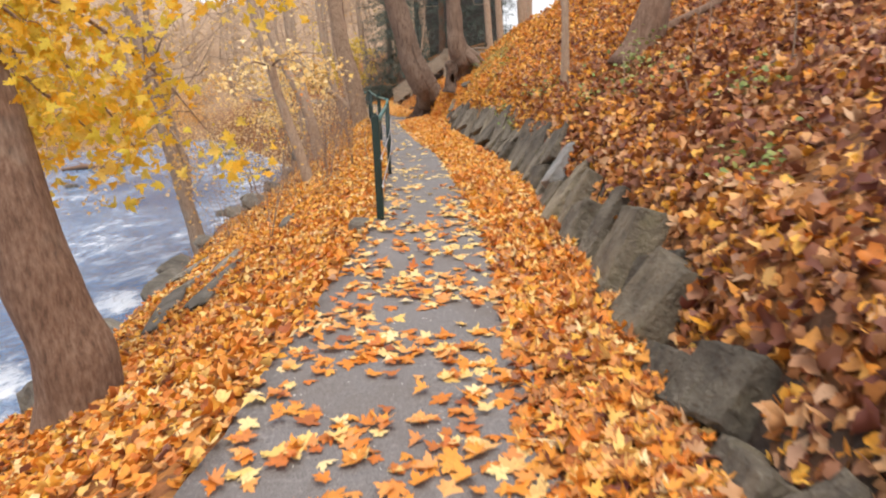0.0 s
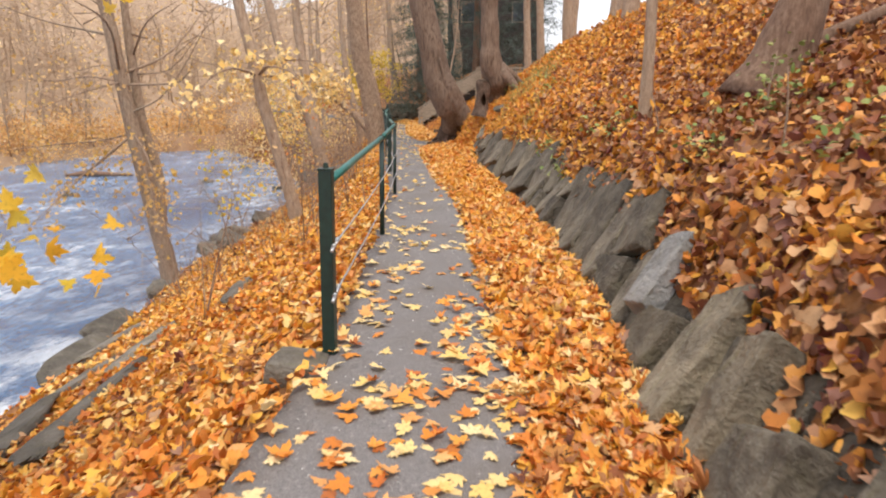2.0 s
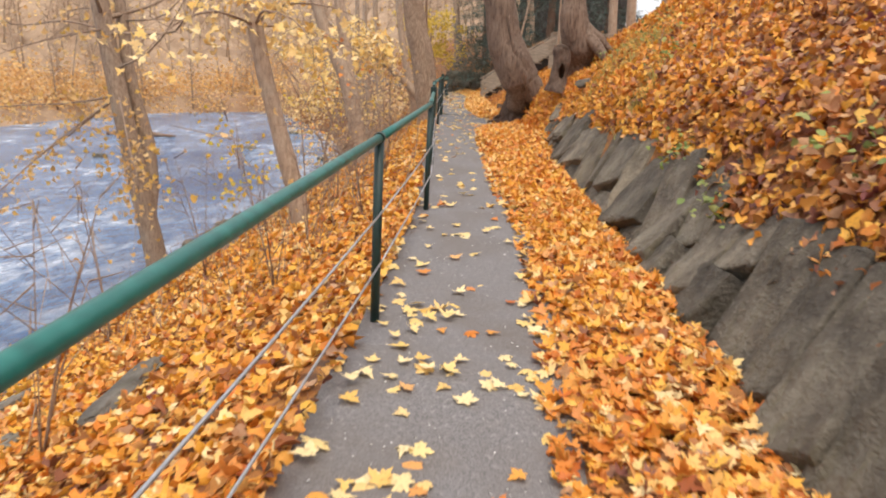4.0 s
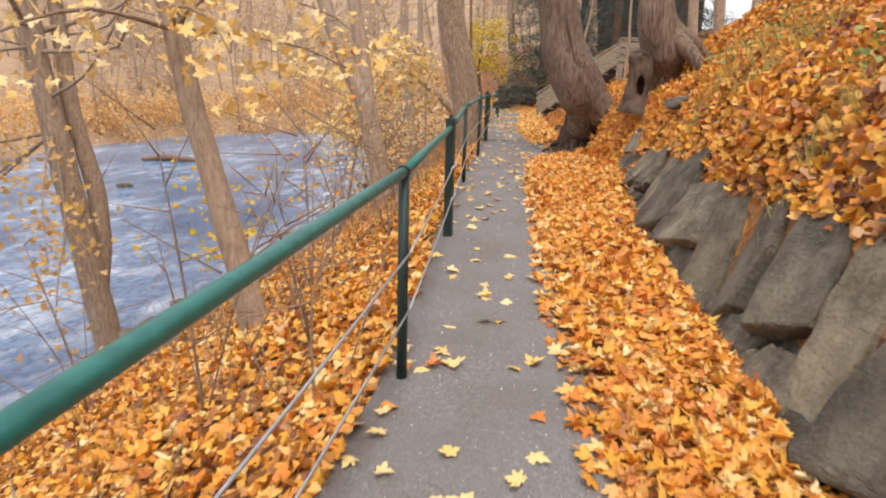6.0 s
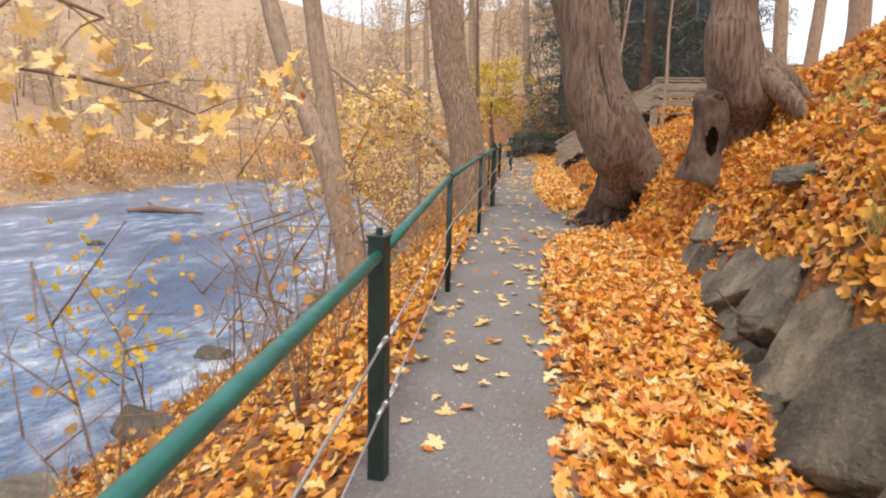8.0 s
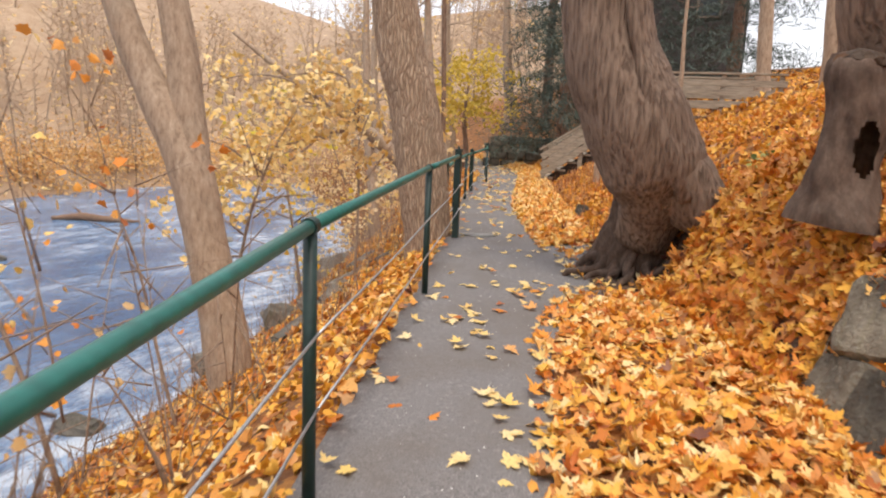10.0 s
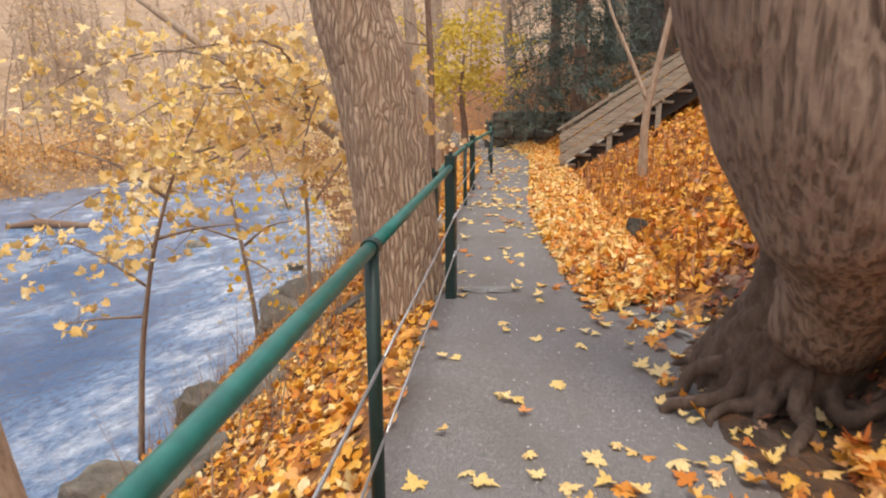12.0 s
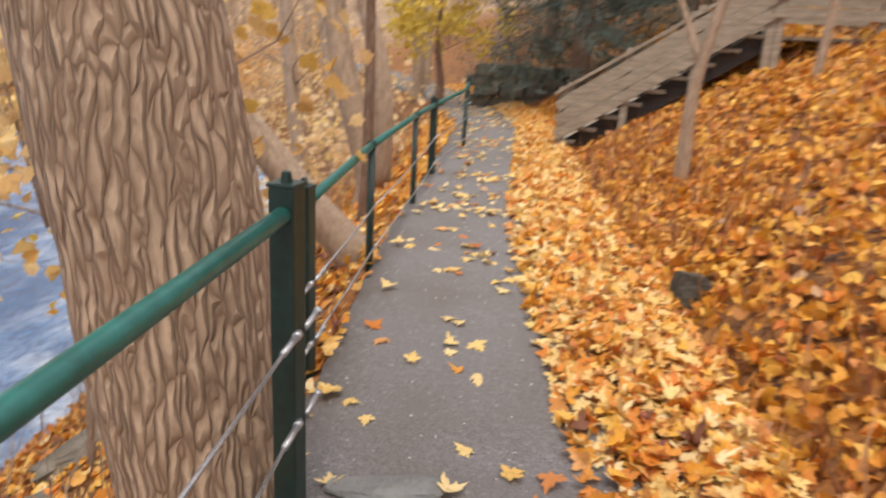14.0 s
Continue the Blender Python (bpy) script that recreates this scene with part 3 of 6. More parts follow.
for x, y in STOUT:
    p = part("post", stout_me, fence, at=(x, y, sunk(y)))
    part("cap", cap_me, p, "dark cap with a bolt")
for x, y in SLIM:
    part("slim_post", slim_me, fence, "slim round post", at=(x, y, sunk(y)))
line = sorted(STOUT + SLIM, key=lambda q: q[1])
for (ax, ay), (bx, by) in zip(line, line[1:]):
    if ay == 24.57:
        continue
    za = (0.95 if (ax, ay) in STOUT else 0.985) + sunk(ay)
    zb = (0.95 if (bx, by) in STOUT else 0.985) + sunk(by)
    a, b2 = Vector((ax, ay, za)), Vector((bx, by, zb))
    part("rail", mesh_of("rail", *tube([a, a.lerp(b2, 0.5), b2], [0.0238] * 3, 14, 0.6), PAINT, True), fence, "teal green pipe handrail")
    for zc in (0.615, 0.34):
        a, b2 = Vector((ax + 0.035, ay, zc + sunk(ay))), Vector((bx + 0.035, by, zc + sunk(by)))
        mid = a.lerp(b2, 0.5) - Vector((0, 0, 0.012))
        part("cable", mesh_of("cable", *tube([a, mid, b2], [0.0055] * 3, 6, 0.5), STEEL, True), fence, "grey wire cable")
for x, y in SLIM:
    q = part("clamp", clamp_me, fence, at=(x, y, 0.985 + sunk(y)))
    q.rotation_euler = (radians(90), 0, radians(9))
for x, y in STOUT:
    for zc in (0.615, 0.34):
        for s in (-1, 1):
            q = part("turnbuckle", buckle_me, fence, "steel turnbuckle", at=(x + 0.04 - 0.012 * s, y + 0.09 * s, zc + sunk(y)))
            q.rotation_euler = (radians(-90), 0, radians(9))

# ---------- trees ----------


def limb_set(base, tip, count, length, seed, r0=0.03, droop=0.0):
    """Bare side branches with twigs along the line from base to tip."""
    g = np.random.default_rng(seed)
    base, tip = np.array(base, float), np.array(tip, float)
    pieces, ends = [], []
    for i in range(count):
        s = base + (tip - base) * g.uniform(0.1, 1.0)
        a = g.uniform(0, 2 * np.pi)
        ln = length * g.uniform(0.5, 1.2)
        d = np.array([np.cos(a), np.sin(a), g.uniform(0.0, 0.75) - droop])
        m = s + d * ln * 0.5 + g.normal(0, 0.08 * ln, 3)
        e = s + d * ln + np.array([0, 0, 0.12 * ln]) + g.normal(0, 0.12 * ln, 3)
        r = r0 * g.uniform(0.6, 1.2)
        pieces.append(tube([s, m, e], [r, r * 0.6, r * 0.15], 5, 0.3))
        ends.append(e)
        for _ in range(4):
            b = s + (e - s) * g.uniform(0.35, 1)
            dd = d * 0.6 + g.normal(0, 0.5, 3)
            f = b + dd * ln * 0.4
            pieces.append(tube([b, (b + f) / 2 + g.normal(0, 0.03, 3), f], [r * 0.35, r * 0.25, r * 0.08], 4, 0.4))
            ends.append(f)
    return joined(*pieces), np.array(ends)


def spray(ends, per, spread, size, seed):
    """Places of leaves hung round twig ends."""
    g = np.random.default_rng(seed)
    p = np.repeat(ends, per, 0) + g.normal(0, spread, (len(ends) * per, 3)) * (1, 1, 0.8)
    return p, size * g.uniform(0.6, 1.2, len(p))


def tree(label, stems, bark, seg=14, step=0.2, rough=0.12, ridge=0.0, limbs=(), leaves=None, leaf=0.085, per=7, name="tree", group=""):
    """stems: (points, radii); limbs: (base, tip, count, length, r0). The first stem's first point is the base."""
    root = thing(name, label, "tree", group, at=tuple(stems[0][0][0]))
    o = np.array(stems[0][0][0])
    for i, (pts, rad) in enumerate(stems):
        pts = [np.array(q) - o for q in pts]
        part("trunk" if i == 0 else "stem", mesh_of("trunk", *tube(pts, rad, seg, step, rough, ridge), bark, True), root)
    every = []
    for k, (a, b, count, ln, r0) in enumerate(limbs):
        geo, ends = limb_set(np.array(a) - o, np.array(b) - o, count, ln, int(abs(o[1]) * 100) + k * 7 + 1, r0)
        tagged(part("branchwork", mesh_of("branchwork", *geo, bark if r0 > 0.02 else TWIG, True), root, "thin bare branches"), kind="stuff")
        every.append(ends)
    if leaves and every:
        p, s = spray(np.concatenate(every), per, 0.16, leaf, int(abs(o[1]) * 10))
        part("crown", leaf_cloud("crown", p, np.array([[0, -0.4, 0.5]]), s, MEDIUM, leaves, 0.7, 0.5), root, "sparse autumn leaves", kind="stuff")
    return root


def leafy_branch(root_ob, start, pts_list, mat, seed, leaf=0.09, per=16, spread=0.14):
    """A reaching branch of a tree with hanging leaves, in world places."""
    o = np.array(root_ob.location)
    pieces, ends = [], []
    g = np.random.default_rng(seed)
    for pts in pts_list:
        pts = [np.array(start)] + [np.array(q, float) for q in pts]
        rad = list(np.linspace(0.022, 0.005, len(pts)))
        pieces.append(tube([q - o for q in pts], rad, 6, 0.2, 0.1))
        c, _ = curve_points(pts, rad, 0.16)
        for q in c[len(c) // 4:]:
            f = q + g.normal(0, 0.22, 3) + (0, 0, -0.05)
            pieces.append(tube([q - o, (q + f) / 2 + (0, 0, 0.03) - o, f - o], [0.005, 0.004, 0.0015], 4, 0.3))
            ends.append(f)
    tagged(part("limb", mesh_of("limb", *joined(*pieces), TWIG, True), root_ob, "thin dark branches"), kind="stuff")
    p, s = spray(np.array(ends), per, spread, leaf, seed + 1)
    part("foliage", leaf_cloud("foliage", p - o, np.array([[0.1, -0.5, 0.4]]), s, LOBED, mat, 0.6, 0.5), root_ob, "hanging yellow maple leaves", kind="stuff")


def on(x, y, sink=0.12):
    return (x, y, float(terrain(x, y)) - sink)


# big trunk by the river edge at the start
big = tree("thick brown trunk leaning out over the river bank", [([(-2.72, 4.35, -1.35), (-2.72, 4.3, -0.7), (-2.86, 4.2, 0.25), (-2.98, 4.2, 1.15), (-3.2, 4.1, 2.6), (-3.5, 4.0, 5.0), (-3.6, 4.0, 7.5)],
                                                             [0.42, 0.30, 0.245, 0.235, 0.22, 0.18, 0.10])], BARK_BROWN, 24, 0.12, 0.18,
           limbs=[((-3.2, 4.1, 3.6), (-3.6, 4.0, 7.3), 7, 1.6, 0.035)])
leafy_branch(big, (-3.15, 4.12, 2.3), [[(-2.7, 4.9, 2.0), (-2.3, 5.4, 1.5), (-2.05, 5.7, 1.0)], [(-2.9, 4.6, 1.9), (-2.65, 5.0, 1.35), (-2.5, 5.3, 0.85)],
                                       [(-2.6, 5.0, 2.3), (-2.0, 5.8, 2.35), (-1.5, 6.3, 2.2)], [(-3.3, 5.0, 1.8), (-3.5, 5.6, 1.4), (-3.6, 6.0, 0.9)],
                                       [(-3.0, 5.2, 2.5), (-2.9, 6.2, 2.5), (-2.6, 6.9, 2.4)], [(-2.9, 4.4, 1.6), (-2.75, 4.75, 1.25), (-2.7, 5.05, 1.0)]], YELLOW, 11, 0.115, 24, 0.17)

# twin-stemmed tree at the water
twin = tree("twin-stemmed pale tree at the water's edge", [([(-6.95, 17.5, -4.2), (-7.2, 17.5, -3.2), (-7.36, 17.5, -2.4), (-7.6, 17.5, -1.1), (-7.84, 17.5, 0.2), (-8.08, 17.5, 1.65), (-8.3, 17.5, 3.2), (-8.7, 17.4, 6.0), (-8.9, 17.3, 8.5)],
                                                       [0.30, 0.225, 0.20, 0.18, 0.165, 0.15, 0.135, 0.09, 0.04]),
                                                      ([(-7.5, 17.6, -1.7), (-7.52, 17.75, -1.0), (-7.6, 17.8, -0.3), (-7.86, 17.8, 0.8), (-7.97, 17.85, 1.7), (-8.1, 17.9, 3.4), (-8.2, 18.0, 7.0)], [0.12, 0.125, 0.12, 0.11, 0.10, 0.085, 0.03])],
            BARK_MID, 16, 0.16, 0.14, limbs=[((-7.9, 17.5, 0.4), (-8.6, 17.4, 5.5), 9, 2.6, 0.036), ((-7.9, 17.8, 1.0), (-8.1, 18.0, 6.5), 6, 1.8, 0.026)], leaves=TAN, per=2)
leafy_branch(twin, (-7.9, 17.5, 0.5), [[(-8.5, 17.0, 0.35), (-9.1, 16.6, 0.3), (-9.8, 16.2, 0.2)], [(-7.2, 16.6, 0.2), (-6.7, 16.0, -0.2), (-6.3, 15.6, -0.7)], [(-8.6, 16.7, -0.3), (-9.0, 16.1, -0.9), (-9.3, 15.7, -1.3)],
                                       [(-8.4, 17.2, 0.0), (-9.2, 17.3, -0.5), (-9.8, 17.2, -0.7)], [(-7.3, 16.9, -0.6), (-6.9, 16.3, -1.1), (-6.7, 16.0, -1.5)]], TAN, 21, 0.10, 7, 0.2)
leafy_branch(twin, (-8.1, 17.5, 1.6), [[(-8.7, 17.3, 1.7), (-9.4, 17.2, 1.6), (-10.2, 17.1, 1.65)], [(-8.0, 16.7, 1.5), (-8.2, 15.9, 1.3), (-8.6, 15.2, 1.0)]], TAN, 22, 0.10, 3, 0.2)

# slender tree half way down the bank
slender = tree("slender pale tree on the leafy bank", [([(-3.42, 15.1, -1.35), (-3.5, 15.1, -0.95), (-3.66, 15.1, -0.3), (-3.88, 15.1, 0.5), (-4.04, 15.1, 1.1), (-4.2, 15.1, 1.9), (-4.45, 15.1, 3.0), (-4.7, 15.1, 5.0), (-4.8, 15.0, 7.5)],
                                                  [0.20, 0.145, 0.12, 0.11, 0.105, 0.10, 0.09, 0.07, 0.03])], BARK, 14, 0.16, 0.12,
               limbs=[((-4.1, 15.1, 1.6), (-4.75, 15.0, 6.8), 9, 1.5, 0.022)], leaves=PALE, per=2)
leafy_branch(slender, (-4.15, 15.1, 1.7), [[(-3.8, 14.6, 1.85), (-3.3, 14.3, 1.75), (-2.95, 14.0, 1.5)], [(-4.3, 14.3, 1.8), (-4.4, 13.6, 1.6), (-4.5, 13.2, 1.3)], [(-3.9, 15.6, 1.7), (-3.5, 16.2, 1.6), (-3.2, 16.6, 1.4)],
                                          [(-3.7, 14.9, 1.95), (-3.1, 15.0, 1.95), (-2.7, 15.2, 1.8)]], PALE, 31, 0.115, 9, 0.15)

# forked tree above the water
fork = tree("pale tree forking low above the river", [([(-4.66, 21.9, -2.1), (-4.78, 21.9, -1.5), (-4.88, 21.9, -0.6), (-5.06, 21.9, 0.25), (-5.18, 21.9, 0.8), (-5.36, 21.9, 1.2), (-5.66, 21.9, 1.72), (-5.95, 21.9, 2.5), (-6.3, 22.0, 3.8), (-6.7, 22.1, 6.0), (-6.9, 22.1, 8.5)],
                                                  [0.31, 0.22, 0.195, 0.185, 0.19, 0.175, 0.135, 0.125, 0.115, 0.08, 0.03]),
                                                 ([(-5.16, 21.9, 0.8), (-5.24, 21.95, 1.3), (-5.32, 21.98, 1.9), (-5.46, 22.0, 2.7), (-5.6, 22.0, 4.2), (-5.8, 22.0, 8.0)], [0.15, 0.145, 0.13, 0.12, 0.10, 0.03])],
            BARK, 18, 0.14, 0.14, limbs=[((-5.5, 22.0, 2.6), (-5.8, 22.0, 7.0), 6, 1.6, 0.022), ((-6.0, 22.0, 2.6), (-6.8, 22.1, 7.0), 6, 1.7, 0.022)], leaves=TAN, per=1)

# tree leaning out over the water behind the fence, with a pale crown
lean_out = tree("tree leaning far over the river with a pale yellow crown", [([(-4.15, 27.4, -0.5), (-4.4, 27.4, -0.12), (-4.75, 27.4, 0.2), (-5.25, 27.4, 0.72), (-5.8, 27.4, 1.15), (-6.4, 27.3, 1.55), (-7.1, 27.1, 2.0), (-7.9, 26.9, 2.6)],
                                                                     [0.22, 0.15, 0.13, 0.12, 0.10, 0.085, 0.06, 0.03])], BARK, 12, 0.16, 0.12)
leafy_branch(lean_out, (-5.9, 27.3, 1.2), [[(-6.2, 26.6, 1.5), (-6.6, 26.0, 1.5), (-6.9, 25.4, 1.2)], [(-6.6, 27.4, 1.6), (-7.3, 27.3, 1.5), (-8.0, 27.1, 1.1)], [(-6.3, 28.0, 1.7), (-6.9, 28.5, 1.9), (-7.5, 28.9, 1.8)],
                                         [(-5.6, 26.6, 1.5), (-5.4, 26.1, 1.6), (-5.3, 25.7, 1.4)], [(-7.0, 26.9, 1.9), (-8.0, 26.5, 1.8), (-8.9, 26.2, 1.3)], [(-6.3, 26.4, 1.0), (-7.0, 25.7, 0.7), (-7.7, 25.2, 0.3)],
                                         [(-5.7, 26.3, 1.9), (-6.0, 25.6, 1.9), (-6.4, 25.0, 1.75)], [(-6.6, 27.0, 0.9), (-7.4, 26.6, 0.5), (-8.1, 26.3, 0.2)]], PALE, 33, 0.115, 11, 0.17)

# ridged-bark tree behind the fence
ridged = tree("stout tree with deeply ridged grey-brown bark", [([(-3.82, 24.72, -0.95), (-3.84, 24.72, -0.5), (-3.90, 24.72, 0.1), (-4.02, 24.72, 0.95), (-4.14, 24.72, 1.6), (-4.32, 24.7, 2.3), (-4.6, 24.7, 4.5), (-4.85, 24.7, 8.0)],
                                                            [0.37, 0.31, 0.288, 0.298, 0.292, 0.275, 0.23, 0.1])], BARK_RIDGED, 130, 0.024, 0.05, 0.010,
              limbs=[((-4.4, 24.6, 4.0), (-4.8, 24.6, 7.8), 6, 1.8, 0.04)])

# the leaning tree with the hollow foot
lean_base = np.array((-1.42, 22.8, -0.15))
lean = thing("leaning_tree", "large leaning tree with a hollow foot and bared roots", "tree", at=tuple(lean_base))
body = tube([np.array(q) - lean_base for q in [(-1.40, 23.22, 0.40), (-1.34, 23.10, 0.62), (-1.33, 22.97, 0.84), (-1.40, 22.88, 1.08), (-1.53, 22.82, 1.36), (-1.66, 22.8, 1.66), (-1.79, 22.8, 2.0), (-1.96, 22.8, 2.75), (-2.25, 22.8, 4.0), (-2.6, 22.7, 6.0), (-2.9, 22.7, 9.0)]],
            [0.27, 0.295, 0.335, 0.43, 0.445, 0.39, 0.37, 0.36, 0.32, 0.25, 0.12], 72, 0.045, 0.14, 0.010, 2.2)
neck = tube([np.array(q) - lean_base for q in [(-1.56, 23.46, -0.25), (-1.53, 23.42, 0.0), (-1.47, 23.34, 0.25), (-1.39, 23.24, 0.5), (-1.34, 23.12, 0.75), (-1.36, 23.02, 0.98)]], [0.48, 0.36, 0.30, 0.285, 0.315, 0.30], 72, 0.04, 0.2, 0.03, 4.0)
heel = tube([np.array(q) - lean_base for q in [(-1.36, 22.9, 1.22), (-1.18, 22.86, 0.98), (-1.02, 22.84, 0.78), (-0.86, 22.82, 0.62), (-0.7, 22.8, 0.5)]], [0.30, 0.29, 0.25, 0.20, 0.12], 28, 0.05, 0.2, 0.008, 4.0)
# a raised fold running up the trunk
fold = tube([np.array(q) - lean_base for q in [(-1.10, 22.62, 0.80), (-1.24, 22.50, 1.12), (-1.42, 22.45, 1.5), (-1.56, 22.46, 1.9), (-1.68, 22.48, 2.4)]], [0.06, 0.075, 0.06, 0.05, 0.03], 20, 0.04, 0.35, 0.006, 6)
part("trunk", mesh_of("trunk", *body, BARK_LEAN, True), lean)
part("bark_fold", mesh_of("bark_fold", *fold, BARK_LEAN, True), lean, "raised fold of bark along the trunk")
part("heel", mesh_of("heel", *heel, BARK_LEAN, True), lean, "broad root running into the slope")
part("foot", mesh_of("foot", *neck, BARK_MUD, True), lean, "dark hollowed foot of the trunk")
g = np.random.default_rng(5)
for i in range(42):
    if i < 16:
        a, ln, r = math.radians(-165 + i * 13 + g.uniform(-6, 6)), g.uniform(0.45, 0.8), g.uniform(0.028, 0.055)
    else:
        a, ln, r = math.radians(44 + (i - 16) * 3.0 + g.uniform(-6, 6)), g.uniform(0.6, 1.6), g.uniform(0.018, 0.062)
    if a > 1.5:
        ln *= 0.6
    pts, bend, wig = [], g.uniform(-0.3, 0.45), g.uniform(0, 6, 2)
    for f in (0.14, 0.24, 0.36, 0.5, 0.64, 0.78, 0.9, 1.0):
        x = -1.48 + math.cos(a + bend * f) * ln * f + 0.10 * f * math.sin(wig[0] + f * 9)
        y = 23.36 + math.sin(a + bend * f) * ln * f * 1.1 + 0.08 * f * math.sin(wig[1] + f * 8)
        z = max(float(terrain(x, y)), 0.0 if x < at_y(T_WALL, y) else -9) + 0.62 * (1 - f) ** 2.8 + r * 0.7 + g.uniform(-0.02, 0.03) * (f < 1) - 0.05 * f ** 3
        pts.append(np.array((x, y, z)) - lean_base)
    part("root", mesh_of("root", *tube(pts, [r * 1.6, r * 1.35, r * 1.15, r, r * 0.9, r * 0.7, r * 0.5, r * 0.2], 9, 0.06, 0.3, 0, 9), BARK_MUD, True), lean, "gnarled bare root")
for pts, rad in (([(-1.34, 23.2, 0.62), (-1.30, 23.7, 0.38), (-1.40, 24.3, 0.24), (-1.58, 24.72, 0.18), (-1.66, 25.1, 0.20), (-1.64, 25.35, 0.26)], [0.13, 0.10, 0.085, 0.07, 0.05, 0.03]),
                 ([(-1.42, 23.3, 0.45), (-1.46, 23.7, 0.2), (-1.54, 24.05, 0.09), (-1.70, 24.35, 0.05)], [0.12, 0.085, 0.06, 0.03]),
                 ([(-1.5, 23.36, 0.38), (-1.66, 23.65, 0.12), (-1.74, 23.95, 0.03), (-1.95, 24.2, 0.012)], [0.10, 0.06, 0.04, 0.015])):
    part("root", mesh_of("root", *tube([np.array(q) - lean_base for q in pts], rad, 14, 0.05, 0.3, 0.006, 6), BARK_BROWN, True), lean, "gnarled bare root")
# trodden earth round the roots
ex, ey = np.arange(-2.15, -0.55, 0.08), np.arange(22.0, 25.3, 0.08)
dv, df = [], []
for q in ey:
    for p in ex:
        inside = 1 - ((p + 1.30) / 0.55) ** 2 - ((q - 23.55) / 1.45) ** 2 + 0.5 * noise.noise((p * 2.3, q * 2.3, 3))
        base_z = max(float(terrain(p, q)), 0.0 if p < at_y(T_WALL, q) + 0.1 else -9)
        dv.append((p, q, base_z + min(max(inside, -0.5), 0.25) * 0.1 + 0.012 * noise.noise((p * 9, q * 9, 0))))
m = len(ex)
df = [(j * m + i, j * m + i + 1, (j + 1) * m + i + 1, (j + 1) * m + i) for j in range(len(ey) - 1) for i in range(m - 1)]
tagged(new("soil_patch", mesh_of("soil_patch", dv, df, EARTH, True)), "dark trodden earth among the tree roots", "soil", kind="structure")
g2, e2 = limb_set(np.array((-2.4, 22.7, 4.3)) - lean_base, np.array((-3.0, 22.6, 8.5)) - lean_base, 7, 1.8, 77, 0.05)
part("branchwork", mesh_of("branchwork", *g2, BARK, True), lean, "bare upper branches", kind="stuff")

# tall tree on the hill above it, with a rotten hollow at its base
hollow = tree("tall grey tree with flared roots on the slope", [([(-0.02, 21.45, 0.95), (-0.03, 21.42, 1.45), (-0.10, 21.30, 1.80), (-0.17, 21.24, 2.02), (-0.24, 21.2, 2.35), (-0.26, 21.2, 2.7), (-0.3, 21.2, 3.4), (-0.32, 21.2, 5.5), (-0.32, 21.2, 9.0)],
                                                            [0.24, 0.25, 0.36, 0.33, 0.265, 0.24, 0.235, 0.20, 0.1]),
                                                           ([(-0.06, 21.2, 2.1), (0.10, 21.1, 1.95), (0.28, 20.98, 1.78), (0.48, 20.88, 1.56), (0.62, 20.84, 1.36)], [0.16, 0.15, 0.11, 0.08, 0.03]),
                                                           ([(-0.02, 21.25, 2.12), (0.24, 21.25, 1.98), (0.52, 21.3, 1.76), (0.76, 21.35, 1.5)], [0.17, 0.14, 0.08, 0.03])],
              BARK_LEAN, 30, 0.06, 0.26, limbs=[((-0.27, 21.2, 4.0), (-0.32, 21.2, 8.5), 6, 1.8, 0.035)])
stub = thing("hollow_stump", "dark rotten stump with a hole below the tall tree", "stump", at=(-0.42, 20.9, 1.0))
sv, sf = tube([np.array(q) for q in ((-0.02, 0.0, -0.12), (0.0, 0.0, 0.1), (0.02, 0.02, 0.4), (0.0, 0.04, 0.66), (0.0, 0.05, 0.78))], [0.24, 0.19, 0.155, 0.165, 0.12], 56, 0.022, 0.35, 0.012, 5, False)


def in_hole(f):
    c = sum((np.array(sv[k]) for k in f), np.zeros(3)) / len(f)
    return c[1] < -0.05 and ((c[0] - 0.05) / 0.06) ** 2 + ((c[2] - 0.30) / 0.15) ** 2 < 1


part("shell", mesh_of("shell", sv, [f for f in sf if not in_hole(f)], BARK_MUD, True), stub)
part("rotten_top", mesh_of("rotten_top", *tube([(0.0, 0.03, 0.70), (0.0, 0.04, 0.76), (0.0, 0.05, 0.80)], [0.15, 0.13, 0.05], 14, 0.03, 0.4), EARTH, True), stub, "dark rotten wood")

# trees on the hill over the wall
hx, hy = 2.6, 9.05
tree("brown leaning tree with a root mound on the hill", [([(hx - 0.15, hy, float(terrain(hx, hy)) - 0.25), (hx, hy, float(terrain(hx, hy)) + 0.15), (hx + 0.12, hy, 2.3), (hx + 0.3, hy, 3.2), (hx + 0.6, hy, 5.0), (hx + 0.8, hy, 8.5)],
                                                       [0.36, 0.25, 0.19, 0.17, 0.14, 0.05])], BARK_BROWN, 20, 0.12, 0.2,
     limbs=[((hx + 0.5, hy, 4.5), (hx + 0.8, hy, 8), 6, 1.6, 0.03)])
tree("straight young tree on the leafy hill", [([on(1.66, 9.95), (1.66, 9.95, 1.9), (1.65, 9.95, 2.8), (1.67, 9.95, 4.5), (1.68, 9.95, 7.0)], [0.075, 0.055, 0.052, 0.045, 0.02])], BARK, 10, 0.2, 0.1,
     limbs=[((1.67, 9.95, 4.0), (1.68, 9.95, 7.0), 6, 1.0, 0.014)])
